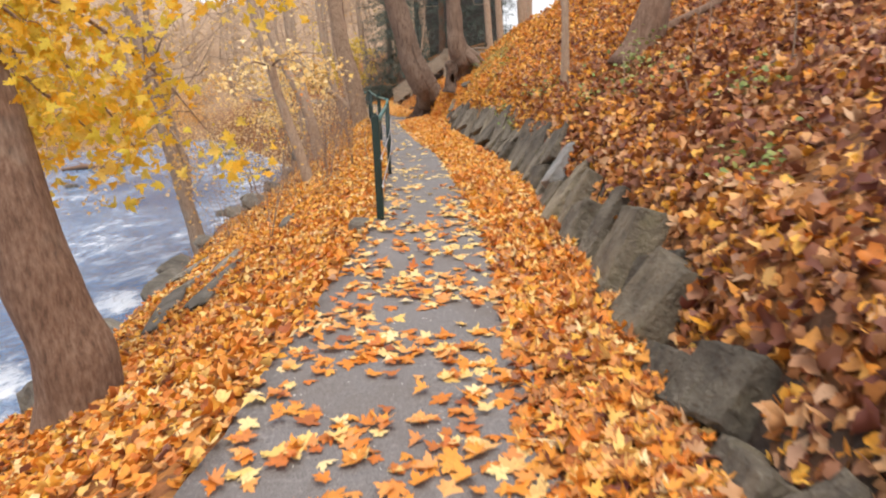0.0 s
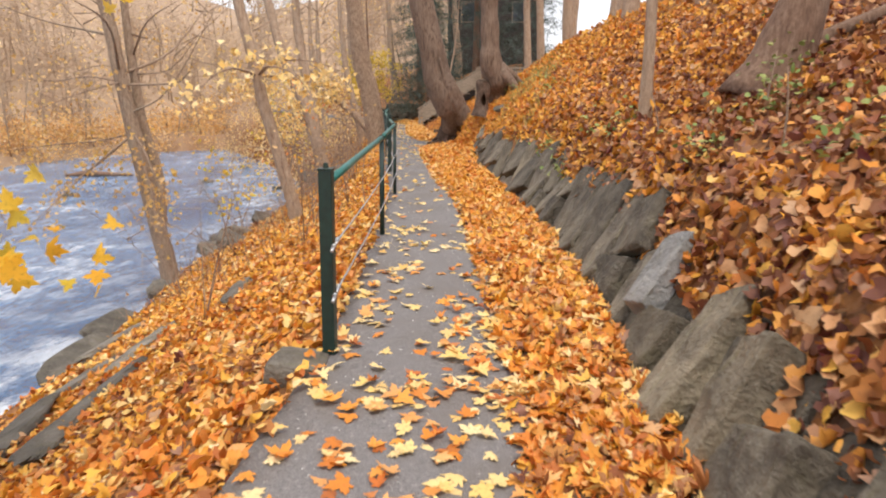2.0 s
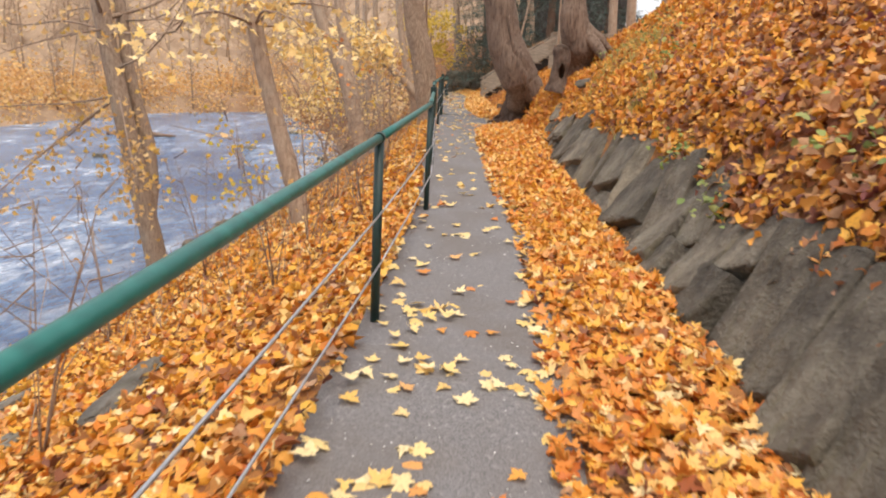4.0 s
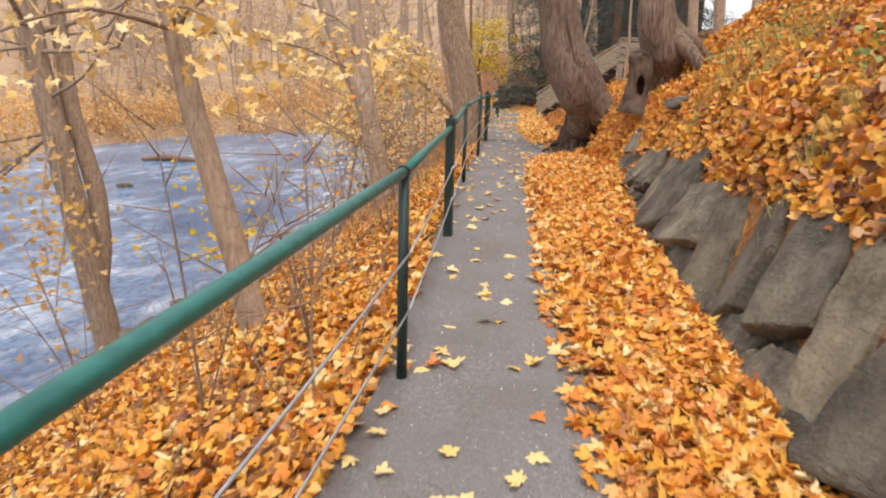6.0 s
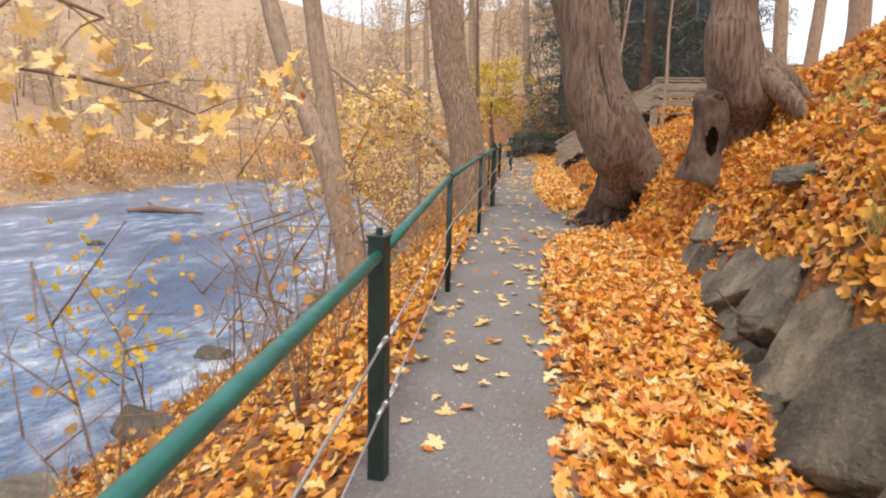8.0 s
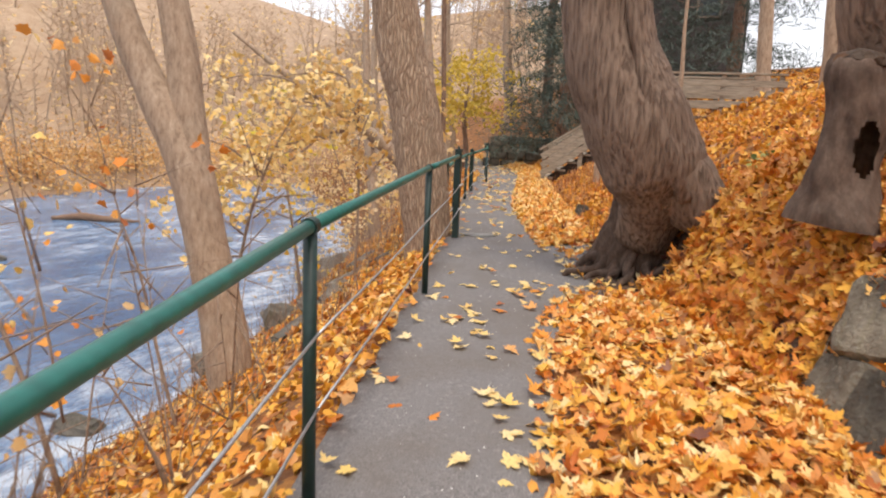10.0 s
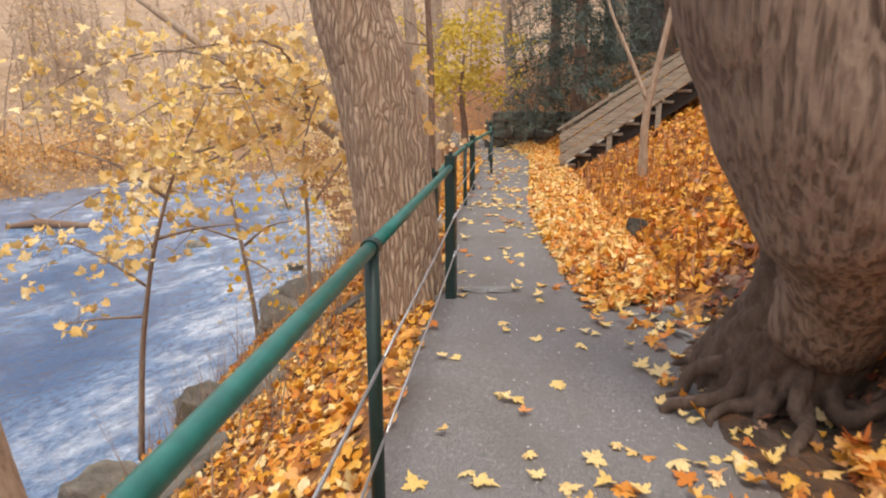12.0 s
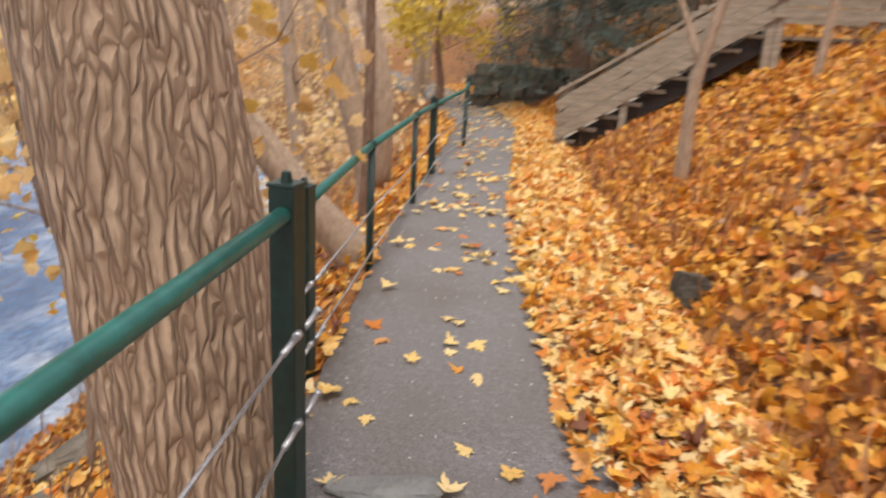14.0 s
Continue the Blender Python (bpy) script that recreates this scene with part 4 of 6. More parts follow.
for x, y, r, ln in ((2.6, 17.4, 0.13, 0.15), (3.3, 14.6, 0.10, -0.2), (4.6, 16.8, 0.14, 0.1), (5.6, 14.5, 0.09, 0.05), (2.1, 26.5, 0.16, -0.1), (3.2, 23.0, 0.12, 0.25), (1.4, 29.5, 0.13, -0.15), (4.5, 21.0, 0.15, 0.1),
                    (3.6, 28.0, 0.14, 0.15), (6.8, 19.5, 0.16, -0.1), (1.0, 33.6, 0.14, -0.15), (2.8, 34.5, 0.15, 0.1)):
    bx, by, bz = on(x, y, 0.2)
    tree("slim bare tree on the hill crest", [([(bx, by, bz), (bx + ln * 0.2, by, bz + 0.7), (bx + ln, by, bz + 2.6), (bx + ln * 1.6, by, bz + 4.8), (bx + ln * 1.8, by, bz + 7.5)], [r * 1.7, r * 1.1, r, r * 0.75, r * 0.3])],
         BARK, 12, 0.3, 0.12, limbs=[((bx + ln * 0.7, by, bz + 2.2), (bx + ln * 1.8, by, bz + 7), 6, 1.3, 0.02)], group="bare trees on the hill")

# saplings beside the far slope
bx, by, bz = on(-2.15, 29.1)
tree("pale forked sapling on the orange slope", [([(bx, by, bz), (bx - 0.02, by, 0.9), (bx + 0.02, by, 1.35), (bx + 0.16, by, 2.1), (bx + 0.35, by, 3.2), (bx + 0.5, by, 5.0)], [0.07, 0.05, 0.045, 0.036, 0.026, 0.012]),
                                            ([(bx + 0.02, by, 1.3), (bx - 0.25, by + 0.1, 1.9), (bx - 0.55, by + 0.2, 2.6), (bx - 0.75, by + 0.3, 3.6)], [0.03, 0.024, 0.018, 0.008])],
     BARK, 10, 0.15, 0.12, limbs=[((bx + 0.1, by, 2.2), (bx + 0.45, by, 4.5), 5, 0.7, 0.01)], name="sapling")
bx, by, bz = on(-0.9, 30.8)
tree("thin pale sapling on the orange slope", [([(bx, by, bz), (bx + 0.05, by, bz + 1.2), (bx + 0.02, by, bz + 2.5), (bx + 0.1, by, bz + 4.5)], [0.05, 0.04, 0.03, 0.012])], BARK, 8, 0.2, 0.1,
     limbs=[((bx, by, bz + 1.8), (bx + 0.1, by, bz + 4.2), 5, 0.7, 0.009)], name="sapling")

# trees past the ridged one, along the fence
tree("grey forked tree beside the far fence", [([(-5.75, 31.2, -0.9), (-5.7, 31.1, -0.3), (-5.92, 31.0, 0.6), (-6.15, 31.0, 1.5), (-6.4, 31.0, 3.0), (-6.7, 31, 7.0)], [0.25, 0.19, 0.16, 0.14, 0.12, 0.04]),
                                          ([(-5.6, 31.1, -0.4), (-5.5, 31.0, 0.4), (-5.6, 31.0, 1.2), (-5.85, 31.0, 2.2), (-6.0, 31.0, 5.0)], [0.15, 0.12, 0.115, 0.10, 0.04])], BARK, 14, 0.2, 0.12,
     limbs=[((-6.2, 31, 1.5), (-6.6, 31, 6.0), 7, 1.5, 0.02)], leaves=TAN, per=2)
tree("thin dark tree behind the fence", [([(-5.0, 29.0, -0.6), (-4.95, 29.0, 0.4), (-4.95, 29.0, 1.6), (-5.0, 29, 3.0), (-5.1, 29.0, 6.0)], [0.07, 0.05, 0.045, 0.04, 0.015])], BARK_BROWN, 10, 0.2, 0.1,
     limbs=[((-4.95, 29.0, 1.4), (-5.1, 29, 5.5), 7, 1.0, 0.012)])
for x, y, r in ((-8.6, 35.0, 0.14), (-8.0, 40.5, 0.15), (-9.5, 39.5, 0.16), (-9.0, 44.5, 0.18), (-7.0, 46.5, 0.2), (-3.0, 46.0, 0.2), (-11.5, 43.0, 0.16)):
    bx, by, bz = on(x, y, 0.2)
    tree("bare grey riverside tree", [([(bx, by, bz), (bx + 0.05, by, bz + 1.2), (bx - 0.15, by, bz + 3), (bx - 0.3, by, bz + 5.5), (bx - 0.3, by, bz + 9)], [r * 1.6, r * 1.1, r, r * 0.7, r * 0.2])], BARK, 10, 0.4, 0.1,
         limbs=[((bx, by, bz + 1.8), (bx - 0.3, by, bz + 8), 9, 1.9, 0.028)], leaves=TAN, per=2, leaf=0.1, group="bare trees by the river")

# small yellow tree at the bend
bx, by, bz = on(-6.7, 38.0)
tree("small tree with bright yellow leaves at the bend", [([(bx, by, bz), (bx, by, bz + 0.7), (bx - 0.1, by, bz + 1.6), (bx, by, bz + 2.8)], [0.12, 0.09, 0.06, 0.02])], BARK_BROWN, 8, 0.3, 0.1,
     limbs=[((bx - 0.05, by, bz + 0.9), (bx, by, bz + 2.9), 26, 1.15, 0.012)], leaves=OLIVE, per=14, leaf=0.11)

# leafy saplings by the water
def bush(label, base, stems, mat, seed, leaf, per, spread, name="sapling", r0=0.016):
    root = thing(name, label, "sapling", at=base)
    o = np.array(base)
    pieces, ends = [], []
    g = np.random.default_rng(seed)
    for k, pts in enumerate(stems):
        pts = ([o] if k == 0 or name == "brush" else []) + [np.array(q, float) for q in pts]
        part("stem", mesh_of("stem", *tube([q - o for q in pts], list(np.linspace(r0 * 1.5 if k == 0 else r0 * 0.7, r0 * 0.35, len(pts))), 6, 0.2, 0.1), TWIG, True), root)
        c, _ = curve_points(pts, [1] * len(pts), 0.14)
        for q in c[int(len(c) * 0.55):]:
            f = q + g.normal(0, spread * 2, 3) + (0, 0, 0.08)
            pieces.append(tube([q - o, (q + f) / 2 - o, f - o], [0.006, 0.004, 0.002], 4, 0.3))
            ends.append(f)
    tagged(part("twigwork", mesh_of("twigwork", *joined(*pieces), TWIG, True), root, "fine twigs"), kind="stuff")
    if per:
        p, s = spray(np.array(ends), per, spread, leaf, seed + 3)
        part("foliage", leaf_cloud("foliage", p - o, np.array([[0.1, -0.5, 0.3]]), s, MAPLE, mat, 0.7, 0.5), root, "fading yellow leaves", kind="stuff")
    return root


bush("leaning sapling with pale yellow leaves", (-7.12, 25.4, -2.3), [[(-6.98, 25.4, -1.2), (-6.86, 25.4, -0.6), (-6.7, 25.4, 0.0), (-6.47, 25.4, 0.58), (-6.27, 25.4, 0.98), (-6.0, 25.4, 1.4)], [(-6.66, 25.4, 0.1), (-6.3, 25.5, 0.2), (-5.9, 25.6, 0.25)],
                                                              [(-6.8, 25.4, -0.4), (-7.2, 25.3, -0.1), (-7.6, 25.2, 0.1)], [(-6.5, 25.4, 0.5), (-6.9, 25.2, 0.85), (-7.3, 25.0, 1.0)], [(-6.9, 25.4, -0.7), (-7.3, 25.2, -0.7), (-7.6, 25.1, -0.75)]], PALE, 41, 0.105, 9, 0.13, "sapling", 0.024)
bush("young tree with yellow leaves over the water", (-7.55, 28.6, -2.5), [[(-7.6, 28.6, -1.8), (-7.72, 28.6, -0.9), (-7.85, 28.6, -0.1), (-7.95, 28.6, 0.6), (-7.8, 28.7, 1.4)], [(-7.7, 28.6, -0.7), (-7.3, 28.6, -0.4), (-6.9, 28.6, -0.3)],
                                                                  [(-7.75, 28.5, -0.6), (-8.2, 28.3, -0.4), (-8.6, 28.1, -0.3)], [(-7.9, 28.6, 0.3), (-8.5, 28.4, 0.7), (-9.0, 28.2, 0.9)], [(-7.9, 28.6, 0.4), (-7.5, 29.2, 0.9), (-7.2, 29.6, 1.2)], [(-7.7, 28.6, -0.9), (-7.4, 28.4, -0.9), (-7.1, 28.3, -1.0)]], YELLOW, 43, 0.105, 6, 0.15, "sapling", 0.03)
bush("thin twin-stemmed sapling with fading leaves", (-4.85, 20.0, -1.15), [[(-5.0, 20.0, -0.6), (-5.25, 20.0, 0.0), (-5.5, 20.0, 0.55), (-5.72, 20.0, 0.95)], [(-4.8, 20.0, -0.6), (-4.9, 20.0, 0.1), (-5.04, 20.0, 0.7), (-5.2, 20.0, 1.3)]], PALE, 51, 0.09, 2, 0.14, "sapling", 0.014)
bush("low shrub with dull orange leaves by the fence", (-4.55, 20.8, -1.1), [[(-4.72, 20.8, -0.4), (-4.85, 20.8, 0.2), (-5.0, 20.8, 0.6), (-5.24, 20.8, 1.5)], [(-4.75, 20.7, -0.5), (-5.1, 20.6, -0.2), (-5.5, 20.5, 0.0)], [(-4.7, 20.7, -0.6), (-5.0, 20.5, -0.5), (-5.3, 20.4, -0.35)]], AMBER, 53, 0.085, 4, 0.13, "shrub", 0.010)
bush("riverside shrub with yellow leaves", (-6.3, 19.4, -2.4), [[(-6.3, 19.3, -1.6), (-6.4, 19.1, -0.9), (-6.6, 18.9, -0.3)], [(-6.2, 19.2, -1.7), (-5.9, 18.9, -1.2), (-5.8, 18.7, -0.8)], [(-6.5, 19.2, -1.6), (-6.9, 18.9, -1.1), (-7.2, 18.6, -0.8)], [(-6.3, 19.2, -1.5), (-6.2, 18.7, -1.2), (-6.1, 18.3, -1.2)]], YELLOW, 55, 0.095, 6, 0.16, "shrub", 0.012)
bush("bush with dry tan leaves behind the fence", on(-5.2, 25.6), [[(-5.2, 25.7, 0.2), (-5.25, 25.8, 1.0), (-5.0, 25.9, 1.7)], [(-5.4, 25.7, 0.4), (-5.8, 25.9, 1.2), (-6.1, 26.0, 1.7)], [(-5.1, 25.7, 0.5), (-4.8, 26.2, 1.1), (-4.6, 26.8, 1.4)]], TAN, 45, 0.11, 10, 0.14, "shrub")
bush("leafless brush on the bank", on(-1.7, 12.6), [[(-1.75, 12.7, -0.1), (-1.8, 12.8, 0.3), (-1.72, 12.9, 0.7)], [(-1.6, 12.8, 0.0), (-1.5, 13.0, 0.45)], [(-1.9, 12.5, 0.0), (-2.1, 12.5, 0.5)]], TAN, 47, 0.06, 0, 0.09, "brush", 0.008)
for i, (x, y) in enumerate(((-2.2, 13.6), (-2.3, 11.5), (-2.6, 13.0), (-2.75, 16.6), (-2.9, 16.9), (-3.3, 18.2), (-3.7, 19.6), (-3.2, 15.6), (-2.7, 9.3), (-4.4, 12.2), (-3.9, 17.6), (-4.5, 18.9), (-4.0, 20.6), (-5.0, 20.3), (-4.3, 13.9))):
    g = np.random.default_rng(300 + i)
    b0 = on(x, y, 0.05)
    ss = []
    for _ in range(4):
        d = g.normal(0, 0.3, 2)
        hgt = g.uniform(0.7, 1.7)
        ss.append([(x + d[0] * 0.5, y + d[1] * 0.5, b0[2] + hgt * 0.5), (x + d[0] * 1.2, y + d[1] * 1.2, b0[2] + hgt)])
    bush("thin bare brush stems on the bank", b0, ss, TAN, 320 + i, 0.06, 1 if i % 2 else 0, 0.12, "brush", 0.008)

# ---------- conifers ----------
def conifer(x, y, height, radius, skirt, seed):
    bx, by, bz = on(x, y, 0.2)
    root = thing("conifer", "dense dark green conifer with drooping boughs", "tree", "dark conifers", at=(bx, by, bz))
    g = np.random.default_rng(seed)
    part("trunk", mesh_of("trunk", *tube([(0, 0, 0), (0, 0, height * 0.5), (0, 0, height)], [0.2, 0.13, 0.02], 10, 0.5, 0.1), BARK_BROWN, True), root)
    n = 320
    h = skirt + (height - skirt) * g.uniform(0, 1, n) ** 1.25
    reach = radius * (1 - (h - skirt) / (height - skirt)) * g.uniform(0.75, 1.05, n) + 0.15
    a = g.uniform(0, 2 * np.pi, n)
    d = np.stack([np.cos(a), np.sin(a), -0.28 + 0 * a], -1)
    k = 42
    along = g.uniform(0.2, 1.0, (n, k))
    p = np.stack([0 * h, 0 * h, h], -1)[:, None] + d[:, None] * (reach[:, None] * along)[..., None] + g.normal(0, 1, (n, k, 3)) * (0.05 + 0.09 * along)[..., None] * (1, 1, 0.6)
    p = p.reshape(-1, 3)
    part("crown", leaf_cloud("crown", p, np.repeat(np.stack([d[:, 0] * 0.3, d[:, 1] * 0.3, 1 + 0 * a], -1), k, 0), g.uniform(0.14, 0.28, len(p)), NEEDLE_SHAPE, NEEDLE, 1.0, 0.3), root, "dark green needles", kind="stuff")


NEEDLE_SHAPE = np.array([(0, 0.3), (0.03, -0.3), (0.05, 0.35), (0.0, 1.0), (-0.05, 0.35), (-0.03, -0.3)]) - (0, 0.42)
conifer(-3.7, 37.6, 8.5, 2.3, 0.7, 61)
conifer(-1.6, 40.2, 10.0, 2.8, 0.6, 62)
conifer(1.0, 39.6, 10.0, 2.8, 0.5, 63)
conifer(-5.0, 43.5, 11.0, 3.0, 0.6, 64)

# ---------- wooden stairs up the slope ----------
stairs = thing("stairs", "weathered wooden stairs with board railings up the slope", "stairs", at=(-3.56, 32.4, 0.0))
RUN, RISE, STEPS = 0.268, 0.182, 9


def stair_part(name, bm, label=""):
    return part(name, bm_mesh(name, bm, TIMBER), stairs, label)


for side in (0.0, 1.3):
    # stringers coloured dark to stand for the shade under the treads
    part("stringer", bm_mesh("stringer", bar((0.0, side + (0.08 if side < 1 else 0), -0.02), (RUN * STEPS, side + (0.08 if side < 1 else 0), RISE * STEPS - 0.02), 0.05, 0.24), SIDING), stairs, "stringer board darkened for the shade under the treads")
    for k in range(4):
        x = 0.05 + k * RUN * STEPS / 3.0 * 0.98
        z = x / RUN * RISE
        stair_part("post", bar((x, side - 0.05, z - 0.45), (x, side - 0.05, z + 0.86), 0.09, 0.09))
    for off in (0.26, 0.45, 0.64):
        stair_part("rail_board", bar((0.0, side - 0.11, off), (RUN * STEPS, side - 0.11, RISE * STEPS + off), 0.035, 0.13))
    stair_part("top_rail", bar((-0.05, side - 0.07, 0.80), (RUN * STEPS + 0.05, side - 0.07, RISE * STEPS + 0.80), 0.15, 0.04))
    for k in range(3):
        x = RUN * STEPS + 0.1 + k * 1.1
        stair_part("post", bar((x, side - 0.05, RISE * STEPS - 1.0), (x, side - 0.05, RISE * STEPS + 0.9), 0.09, 0.09))
    for off in (0.28, 0.50, 0.70):
        stair_part("rail_board", bar((RUN * STEPS, side - 0.11, RISE * STEPS + off), (RUN * STEPS + 2.4, side - 0.11, RISE * STEPS + off), 0.035, 0.13))
    stair_part("top_rail", bar((RUN * STEPS, side - 0.07, RISE * STEPS + 0.89), (RUN * STEPS + 2.4, side - 0.07, RISE * STEPS + 0.89), 0.15, 0.04))
for k in range(STEPS):
    stair_part("tread", bar((RUN * (k + 0.5), -0.04, RISE * (k + 1)), (RUN * (k + 0.5), 1.27, RISE * (k + 1)), RUN * 0.92, 0.045))
# added dark panels in place of the shaded gaps between open treads
for k in range(STEPS):
    part("riser", bm_mesh("riser", bar((RUN * k + 0.03, 0.03, RISE * (k + 0.5)), (RUN * k + 0.03, 1.27, RISE * (k + 0.5)), 0.02, RISE * 0.95), SIDING), stairs, "dark panel added for the shaded gap between treads")
for k in range(9):
    x = RUN * STEPS + 0.13 + k * 0.26
    stair_part("deck_board", bar((x, 0.0, RISE * STEPS), (x, 1.3, RISE * STEPS), 0.24, 0.04))

# low dark wall where the path turns
lw = thing("low_wall", "low dark stone wall where the path bends", "wall", at=(-4.6, 38.6, 0))
for i in range(22):
    g = np.random.default_rng(500 + i)
    bm = box_bm(0.52, 0.4, 0.24, 0.04)
    for v in bm.verts:
        v.co += Vector(g.normal(0, 0.012, 3))
    k, lay = i % 6, i // 6
    q = part("stone", bm_mesh("stone", bm, STONE), lw, at=(-1.4 + 0.54 * k + 0.2 * (lay % 2), 0.15 * k, 0.1 + 0.235 * lay))
    q.rotation_euler = (0, 0, 0.27)

# ---------- dark house on the hill ----------
house = thing("house", "dark brown clapboard house behind the trees", "house", at=(-0.8, 46.0, 3.0))
part("wall", bm_mesh("wall", box_bm(5.6, 6.0, 5.6, 0, Matrix.Translation((0, 3, 2.2))), SIDING), house)
bm = bmesh.new()
rv = [bm.verts.new(q) for q in ((-3.1, -0.4, 4.9), (3.1, -0.4, 4.9), (3.1, 6.4, 4.9), (-3.1, 6.4, 4.9), (-3.1, 3, 7.4), (3.1, 3, 7.4))]
for f in ((0, 1, 5, 4), (2, 3, 4, 5), (0, 4, 3), (1, 2, 5), (3, 2, 1, 0)):
    bm.faces.new([rv[i] for i in f])
part("roof", bm_mesh("roof", bm, ROOFING), house, "grey shingle roof")
for i in range(26):
    part("clapboard", bm_mesh("clapboard", bar((-2.82, -0.02, -0.4 + i * 0.2), (2.82, -0.02, -0.4 + i * 0.2), 0.03, 0.19, 0.003), SIDING), house)
for x in (-1.6, 1.4):
    w = part("window", bm_mesh("window", bar((x - 0.45, -0.05, 3.2), (x + 0.45, -0.05, 3.2), 0.05, 1.2), TIMBER), house, "pale window frame")
    part("pane", bm_mesh("pane", bar((x - 0.38, -0.085, 3.2), (x + 0.38, -0.085, 3.2), 0.02, 1.05), GLASS), w)

# ---------- rocks at the water and drift wood ----------
def boulder(name, label, at, size, mat, seed, parent=None, group="", turn=(0, 0, 0), cuts=4, jag=0.10, square=0.55):
    """A worn stone: a rounded block with broken faces."""
    g = np.random.default_rng(seed)
    bm = bmesh.new()
    bmesh.ops.create_cube(bm, size=1)
    bmesh.ops.subdivide_edges(bm, edges=bm.edges[:], cuts=cuts, use_grid_fill=True)
    off = Vector(g.uniform(0, 50, 3))
    cutn = [Vector(g.normal(0, 1, 3)).normalized() for _ in range(5)]
    for v in bm.verts:
        p = v.co.copy()
        rr = p.normalized() * 0.5
        p = p * square + rr * (1 - square) * 1.25
        for c in cutn:
            e = p.dot(c) - 0.46
            if e > 0:
                p -= c * e * 0.85
        p += p.normalized() * jag * noise.noise(p * 3.1 + off)
        p += p.normalized() * jag * 0.4 * noise.noise(p * 9 + off)
        v.co = Vector((p.x * size[0], p.y * size[1], p.z * size[2]))
    ob = part(name, bm_mesh("stone", bm, mat, False), parent, at=at)
    ob.rotation_euler = [radians(a) for a in turn]
    if label:
        tagged(ob, label, "rock", group)
    return ob


def slab(at, size, mat, seed, parent, turn):
    """An angular split slab: the hull of a few points in a box, its edges worn."""
    g = np.random.default_rng(seed)
    bm = bmesh.new()
    for sx in (-1, 1):
        for sy in (-1, 1):
            for sz in (-1, 1):
                bm.verts.new((sx * g.uniform(0.76, 1.0) * 0.5, sy * g.uniform(0.74, 1.0) * 0.5, sz * g.uniform(0.78, 1.0) * 0.5))
    for _ in range(7):
        p = g.uniform(-1, 1, 3)
        p[g.integers(0, 3)] = g.choice((-1, 1)) * g.uniform(0.85, 1.0)
        bm.verts.new(tuple(p * 0.5))
    got = bmesh.ops.convex_hull(bm, input=bm.verts[:])
    bmesh.ops.delete(bm, geom=[v for v in bm.verts if not v.link_faces], context="VERTS")
    bm.transform(Matrix.Diagonal((*size, 1)))
    bmesh.ops.dissolve_limit(bm, angle_limit=radians(9), verts=bm.verts[:], edges=bm.edges[:])
    bmesh.ops.bevel(bm, geom=bm.edges[:], offset=min(size) * 0.07, segments=2, affect="EDGES", profile=0.6)
    bmesh.ops.triangulate(bm, faces=bm.faces[:])
    for limit in (0.16, 0.10, 0.06):
        bmesh.ops.subdivide_edges(bm, edges=[e for e in bm.edges if e.calc_length() > limit], cuts=1)
        bmesh.ops.triangulate(bm, faces=[f for f in bm.faces if len(f.verts) > 3])
    bm.normal_update()
    off = Vector((seed * 1.7, 0, 0))
    moved = [(v, v.co + v.normal * (0.016 * noise.noise(v.co * 6 + off) + 0.012 * noise.noise(Vector((v.co.x * 22, v.co.y * 22, v.co.z * 5)) + off) + 0.006 * noise.noise(v.co * 34 + off))) for v in bm.verts]
    for v, co in moved:
        v.co = co
    ob = part("stone", bm_mesh("stone", bm, mat), parent, at=at)
    ob.rotation_euler = [radians(a) for a in turn]
    return ob


shore = [(-4.9, 15.6, 0.9, 0.5, 0.35), (-5.3, 17.0, 1.1, 0.7, 0.4), (-5.6, 16.2, 0.8, 0.6, 0.3), (-5.2, 18.2, 0.8, 0.5, 0.35), (-4.9, 8.6, 0.7, 1.6, 0.3), (-5.0, 7.0, 0.7, 1.3, 0.35), (-4.95, 10.6, 0.6, 1.6, 0.3),
         (-3.9, 5.7, 0.7, 0.7, 0.3), (-3.6, 3.2, 0.8, 0.8, 0.35), (-3.2, 2.4, 1.0, 0.7, 0.35), (-6.05, 25.2, 0.75, 0.8, 0.45), (-5.3, 24.6, 0.6, 0.4, 0.16),
         (-6.4, 24.2, 0.8, 0.7, 0.4), (-7.1, 28.6, 1.0, 1.4, 0.4), (-7.6, 30.4, 0.9, 1.2, 0.4), (-5.3, 12.1, 0.9, 1.5, 0.3), (-5.5, 13.9, 0.7, 0.9, 0.3), (-6.4, 20.6, 0.7, 0.8, 0.3)]
for i, (x, y, a, c, h) in enumerate(shore):
    boulder("rock", "weathered grey rock on the river bank", (x, y, float(terrain(x, y)) - h * 0.02), (a * 0.85, c * 0.85, h * 0.85), ROCK, 700 + i, None, "rocks on the bank", (0, 22, 30 * math.sin(i * 2.1)), 5)
for i, (x, y, a, c) in enumerate(((-2.9, 7.6, 0.24, 1.7), (-3.5, 7.4, 0.30, 1.5), (-3.3, 9.2, 0.22, 1.3), (-3.9, 9.0, 0.26, 1.6), (-2.6, 9.9, 0.18, 0.9), (-5.2, 24.9, 0.30, 1.0), (-5.55, 26.2, 0.26, 1.1), (-5.0, 26.3, 0.2, 0.8),
                                  (-5.9, 27.6, 0.3, 1.0), (-4.9, 23.3, 0.24, 0.9), (-4.5, 10.6, 0.26, 1.4))):
    boulder("ledge", "flat grey rock ledge among fallen leaves", (x, y, float(terrain(x, y)) + 0.035), (a * 1.2, c, 0.11), ROCK, 730 + i, None, "ledges on the bank", (0, -27, 6 * math.sin(i * 1.7) + 5), 5, 0.08, 0.7)
